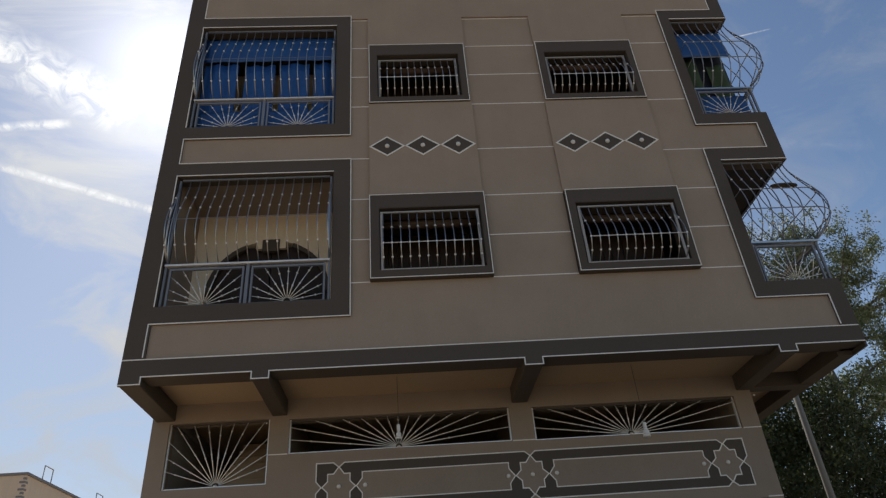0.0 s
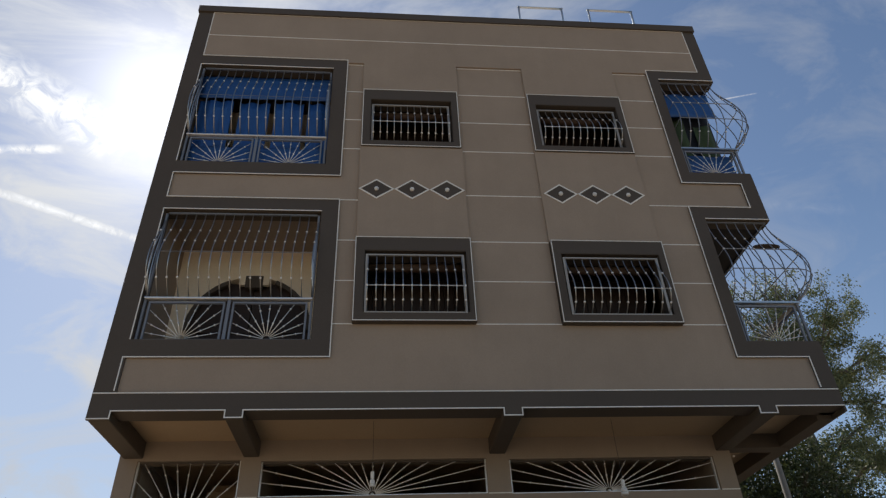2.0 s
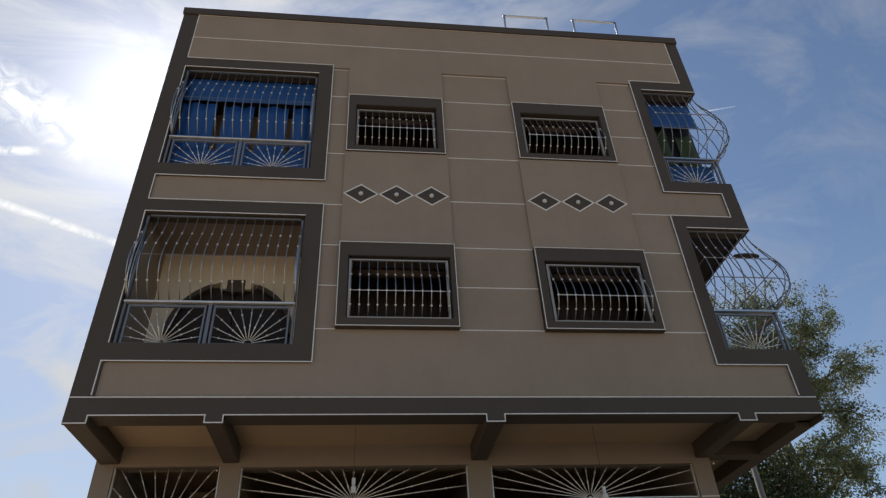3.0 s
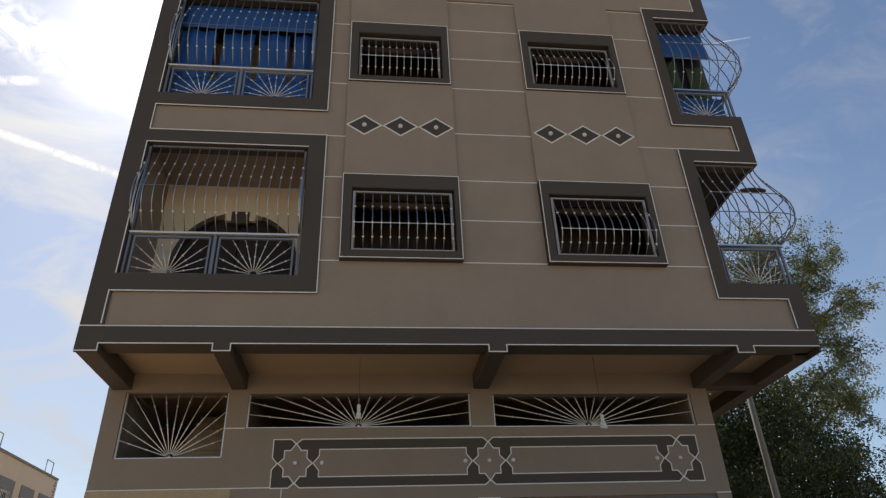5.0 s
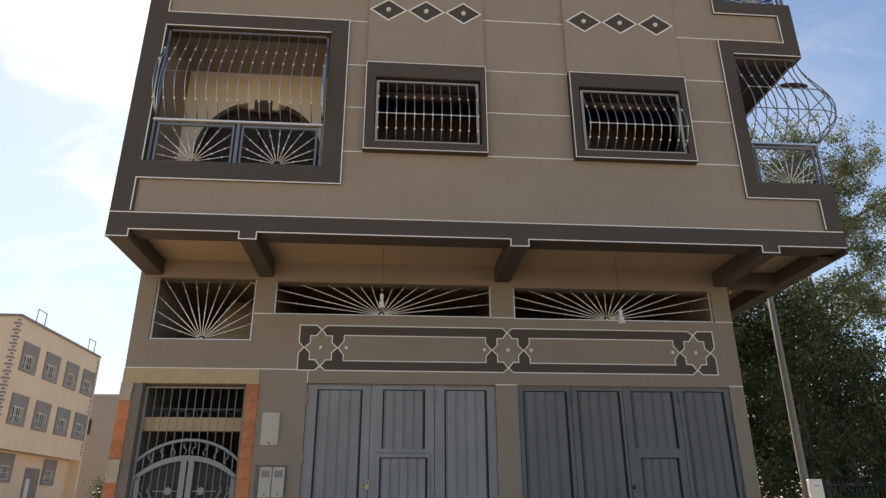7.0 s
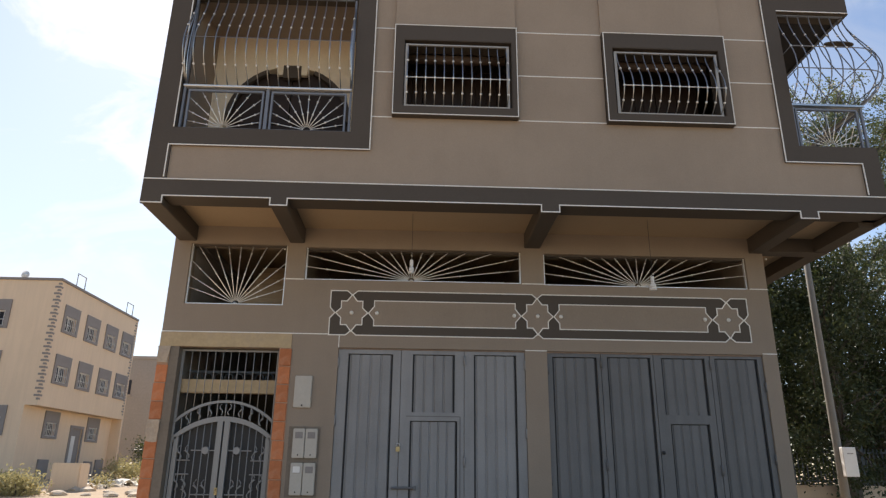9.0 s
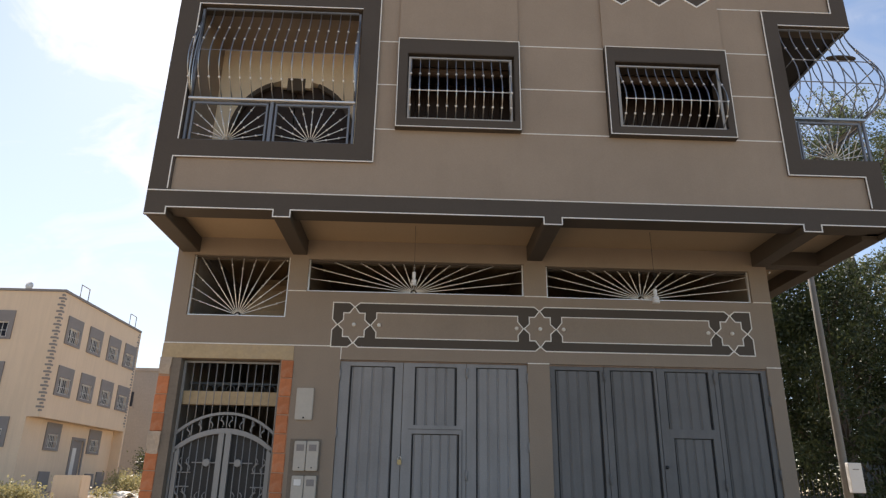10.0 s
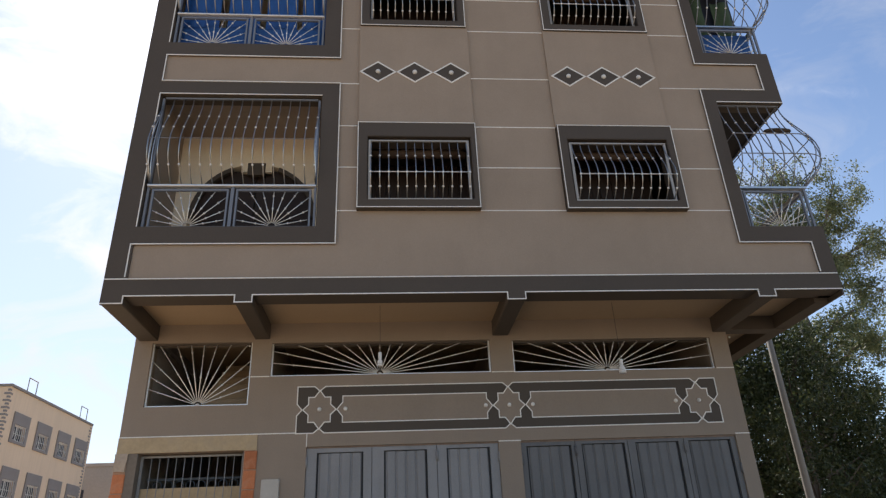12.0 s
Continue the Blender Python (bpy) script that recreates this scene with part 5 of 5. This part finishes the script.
def leaf_mesh(name, verts, mat):
    me = bpy.data.meshes.new(name)
    n = len(verts) // 4
    me.from_pydata([tuple(v) for v in verts], [], [(4 * i, 4 * i + 1, 4 * i + 2, 4 * i + 3) for i in range(n)])
    me.materials.append(mat)
    return me


def shrub(name, x, y, r, h, mat, label, rng, n=900, size=0.16):
    g = empty(name, label, "shrub", "shrubs by the house", at=(x, y, ground_height(x, y)))
    out = []
    for k in range(14):
        a = rng.uniform(0, 2 * math.pi)
        leaf_quads(out, Vector((r * 0.7 * math.cos(a) * rng.random(), r * 0.7 * math.sin(a) * rng.random(), h * rng.uniform(0.25, 0.85))), n // 14, r * 0.28, size, rng, droop=-0.7)
    ob = new("foliage", leaf_mesh("foliage", out, mat))
    ob.parent = g
    bm = bmesh.new()
    for k in range(5):
        a = 2 * math.pi * k / 5
        tube(bm, [(0, 0, -0.1), (r * 0.3 * math.cos(a), r * 0.3 * math.sin(a), h * 0.4), (r * 0.5 * math.cos(a), r * 0.5 * math.sin(a), h * 0.7)], 0.02, 5)
    part("stems", bm, BARK, g)


rng = random.Random(7)
DRY = leaf_material("dry_grass_leaf", (0.34, 0.30, 0.13), (0.50, 0.43, 0.22))
shrub("dry_shrub", -13.6, 15.6, 0.9, 0.55, DRY, "yellowish dry shrub on the waste ground", rng, 3000, 0.11)
shrub("dry_shrub", -14.6, 16.4, 0.8, 0.5, DRY, "yellowish dry shrub on the waste ground", rng, 2400, 0.11)
shrub("green_shrub", -17.2, 36.5, 1.3, 2.0, LEAF_DARK, "dark green shrub beside the far house", rng, 1600)
shrub("green_shrub", -15.9, 37.0, 1.4, 2.0, LEAF_DARK, "dark green shrub beside the far house", rng, 1600)
shrub("dry_shrub", -16.3, 31.0, 1.1, 0.9, DRY, "yellowish dry shrub on the waste ground", rng, 900)
shrub("green_shrub", -14.9, 30.5, 0.6, 1.3, LEAF, "green shrub on the waste ground", rng, 900)
shrub("dry_shrub", -15.4, 29.0, 1.0, 0.6, DRY, "yellowish dry shrub on the waste ground", rng, 900)
for x, y in ((-11.4, 21.5), (-10.8, 24.0), (-12.6, 19.8), (-13.6, 31.0), (-11.6, 30.0), (-16.0, 18.5)):
    shrub("dry_weeds", x, y, 0.6, 0.45, DRY, "low dry weeds on the waste ground", rng, 420, 0.13)
for x, y, w, a in ((-13.3, 20.6, 1.2, 10), (-12.4, 22.0, 1.1, -20), (-13.9, 23.5, 1.2, 25), (-13.9, 16.2, 0.7, 30), (-12.6, 19.4, 0.5, -40)):
    bm = bmesh.new()
    bmesh.ops.create_grid(bm, x_segments=14, y_segments=8, size=1.0)
    for v in bm.verts:
        v.co = Vector((v.co.x * w, v.co.y * w * 0.45, 0.12 + 0.22 * noise.noise((v.co.x * 2.2 + x, v.co.y * 3, y))))
    bmesh.ops.solidify(bm, geom=bm.faces[:], thickness=0.02)
    ob = tagged(part("plastic_sheet", bm, SHEET), "crumpled pale plastic sheet lying on the ground", "sheet", "sheets on the waste ground")
    ob.matrix_world = pose(x, y, ground_height(x, y) + 0.02, 0, 0, a)


# ---- pole, fence and trees beside the building ----
pole = empty("utility_pole", "tapered grey concrete utility pole with a pale box", "pole", at=(10.51, 7.1, 0.3))
bm = bmesh.new()
tube(bm, [(0, 0, 0), (0, 0, 2.0), (0, 0, 5.0), (0, 0, 8.2)], 0.112, 14, r_end=0.07)
part("shaft", bm, CONCRETE, pole, smooth=True)
bm = boxes((-0.05, 0.28, -0.26, -0.13, 1.38, 2.06))
bevel(bm, 0.01)
bx = part("box", bm, PLASTIC, pole, "pale grey metal box")
part("label_bar", boxes((0.05, 0.2, -0.266, -0.261, 1.9, 1.92)), HOUSEGREY, bx)

fence = empty("fence", "dark grey steel bar fence on a low ochre wall", "fence")
FY = 11.6
part("low_wall", boxes((6.6, 30, FY - 0.15, FY + 0.15, 0.3, 1.42)), HOUSEWALL, fence, "low ochre rendered wall")
part("rail", boxes((6.6, 30, FY - 0.02, FY + 0.02, 2.36, 2.42), (6.6, 30, FY - 0.02, FY + 0.02, 1.52, 1.57)), FENCE, fence)
bm = boxes((-0.016, 0.016, -0.012, 0.012, 1.42, 2.5))
bar_me = finish("bar", bm, FENCE)
bm = boxes((-0.06, 0.06, -0.06, 0.06, 1.42, 2.62))
post_me = finish("post", bm, FENCE)
for i in range(130):
    x = 6.7 + 0.135 * i
    share("post" if i % 18 == 0 else "bar", post_me if i % 18 == 0 else bar_me, fence, Matrix.Translation((x, FY, 0)))


def tree(name, label, base, height, lean, clumps, leaves, spread, size, mat, seed, zmin, radius):
    """Tapered trunk, forking limbs, and a crown of small leaves in uneven clumps."""
    r = random.Random(seed)
    g = empty(name, label, "tree", at=base)
    top = Vector((lean[0], lean[1], height * 0.8))
    trunk = [Vector((0, 0, -0.2)).lerp(top, k / 8) + Vector((0.2 * math.sin(k * 1.3), 0.15 * math.cos(k), 0)) * (k / 8) for k in range(9)]
    bm = bmesh.new()
    tube(bm, trunk, 0.32, 10, r_end=0.07)
    tk = part("trunk", bm, BARK, g, smooth=True)
    out = []
    for i in range(clumps):
        f = r.random() ** 0.8
        z = zmin + (height - zmin) * f
        prof = math.sin(math.pi * min(1, 0.14 + 0.80 * f)) ** 0.7
        a = r.uniform(0, 2 * math.pi)
        rr = radius * prof * math.sqrt(r.uniform(0.05, 1.0))
        axis = trunk[min(8, int(8 * z / (height * 0.8)))] if z < height * 0.8 else top
        c = Vector((axis.x + rr * math.cos(a), axis.y + rr * math.sin(a), z))
        if i % 3 == 0:
            start = trunk[max(3, min(7, int(8 * (z - 0.6 - 0.35 * rr) / (height * 0.8))))]
            mid = start.lerp(c, 0.5) + Vector((r.uniform(-0.25, 0.25), r.uniform(-0.25, 0.25), -0.15))
            bm = bmesh.new()
            tube(bm, [start, start.lerp(mid, 0.5), mid, mid.lerp(c, 0.6), c], 0.05, 6, r_end=0.01)
            part("limb", bm, BARK, tk, smooth=True)
        for k in range(3):
            cc = c + Vector((r.gauss(0, spread), r.gauss(0, spread), r.gauss(0, spread * 0.8)))
            leaf_quads(out, cc, leaves // 3, spread * r.uniform(0.35, 0.75), size, r, 0.6)
    ob = new("crown", leaf_mesh("crown", out, mat))
    ob.parent = g
    return g


def airy_tree(name, label, base, fork, tips, mat, seed):
    """A leaning trunk that forks into long limbs, each ending in loose sprays of hanging leaves."""
    r = random.Random(seed)
    g = empty(name, label, "tree", at=base)
    b0, fk = Vector((0, 0, -0.3)), Vector(fork)
    bm = bmesh.new()
    tube(bm, [b0.lerp(fk, k / 7) + Vector((0.22 * math.sin(k * 1.4), 0.2 * math.cos(k * 0.9), 0)) for k in range(8)], 0.36, 10, r_end=0.2)
    tk = part("trunk", bm, BARK, g, smooth=True)
    out = []
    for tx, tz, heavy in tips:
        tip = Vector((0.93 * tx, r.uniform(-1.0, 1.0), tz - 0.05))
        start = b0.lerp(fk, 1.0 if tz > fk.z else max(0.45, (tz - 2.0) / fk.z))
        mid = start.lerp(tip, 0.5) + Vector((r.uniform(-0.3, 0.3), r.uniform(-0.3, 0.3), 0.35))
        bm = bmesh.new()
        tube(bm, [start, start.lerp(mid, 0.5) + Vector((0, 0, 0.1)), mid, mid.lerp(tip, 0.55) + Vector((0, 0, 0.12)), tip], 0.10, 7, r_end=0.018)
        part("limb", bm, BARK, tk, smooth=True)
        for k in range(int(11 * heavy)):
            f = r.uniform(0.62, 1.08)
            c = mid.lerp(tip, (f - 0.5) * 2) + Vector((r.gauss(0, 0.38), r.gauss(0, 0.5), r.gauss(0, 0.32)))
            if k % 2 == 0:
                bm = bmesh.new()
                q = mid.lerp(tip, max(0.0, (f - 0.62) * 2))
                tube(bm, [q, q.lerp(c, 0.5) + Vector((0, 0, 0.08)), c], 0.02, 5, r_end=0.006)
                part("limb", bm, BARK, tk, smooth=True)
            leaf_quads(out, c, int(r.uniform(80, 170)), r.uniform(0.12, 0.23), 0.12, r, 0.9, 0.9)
    ob = new("crown", leaf_mesh("crown", out, mat))
    ob.parent = g
    return g


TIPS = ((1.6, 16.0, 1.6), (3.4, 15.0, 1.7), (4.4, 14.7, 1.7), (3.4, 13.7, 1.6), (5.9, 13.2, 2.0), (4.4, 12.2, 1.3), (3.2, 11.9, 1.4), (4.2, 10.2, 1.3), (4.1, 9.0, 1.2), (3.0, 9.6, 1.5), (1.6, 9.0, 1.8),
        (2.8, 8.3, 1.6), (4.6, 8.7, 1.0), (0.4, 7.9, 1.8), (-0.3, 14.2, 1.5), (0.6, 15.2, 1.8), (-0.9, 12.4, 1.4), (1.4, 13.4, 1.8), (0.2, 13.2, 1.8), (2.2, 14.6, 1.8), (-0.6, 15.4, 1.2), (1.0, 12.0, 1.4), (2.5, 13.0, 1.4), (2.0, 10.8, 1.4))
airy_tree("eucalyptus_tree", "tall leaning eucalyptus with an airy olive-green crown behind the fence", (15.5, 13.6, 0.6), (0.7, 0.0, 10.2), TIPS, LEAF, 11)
tree("broadleaf_tree", "dark-leaved tree with sky between its leaves beside the fence", (13.1, 11.0, 0.6), 7.9, (0.3, 0.2), 125, 300, 0.42, 0.125, LEAF_DARK, 12, 0.9, 2.6)
tree("broadleaf_tree", "dense dark-leaved tree beside the building", (10.9, 13.4, 0.6), 8.8, (0.2, 0.0), 130, 330, 0.5, 0.14, LEAF_DARK, 13, 0.8, 3.0)
tree("broadleaf_tree", "dense dark-leaved tree in the second row", (14.6, 18.0, 0.8), 8.4, (0.2, 0.0), 130, 300, 0.6, 0.17, LEAF_DARK, 14, 0.3, 3.2)
tree("broadleaf_tree", "low dense dark-leaved tree behind the fence", (16.0, 13.2, 0.6), 7.0, (0.1, 0.0), 130, 270, 0.44, 0.13, LEAF_DARK, 15, 0.3, 2.3)
tree("broadleaf_tree", "dense dark-leaved tree further along the fence", (20.4, 15.5, 0.7), 4.3, (0.1, 0.0), 120, 340, 0.5, 0.15, LEAF_DARK, 16, 0.3, 2.9)
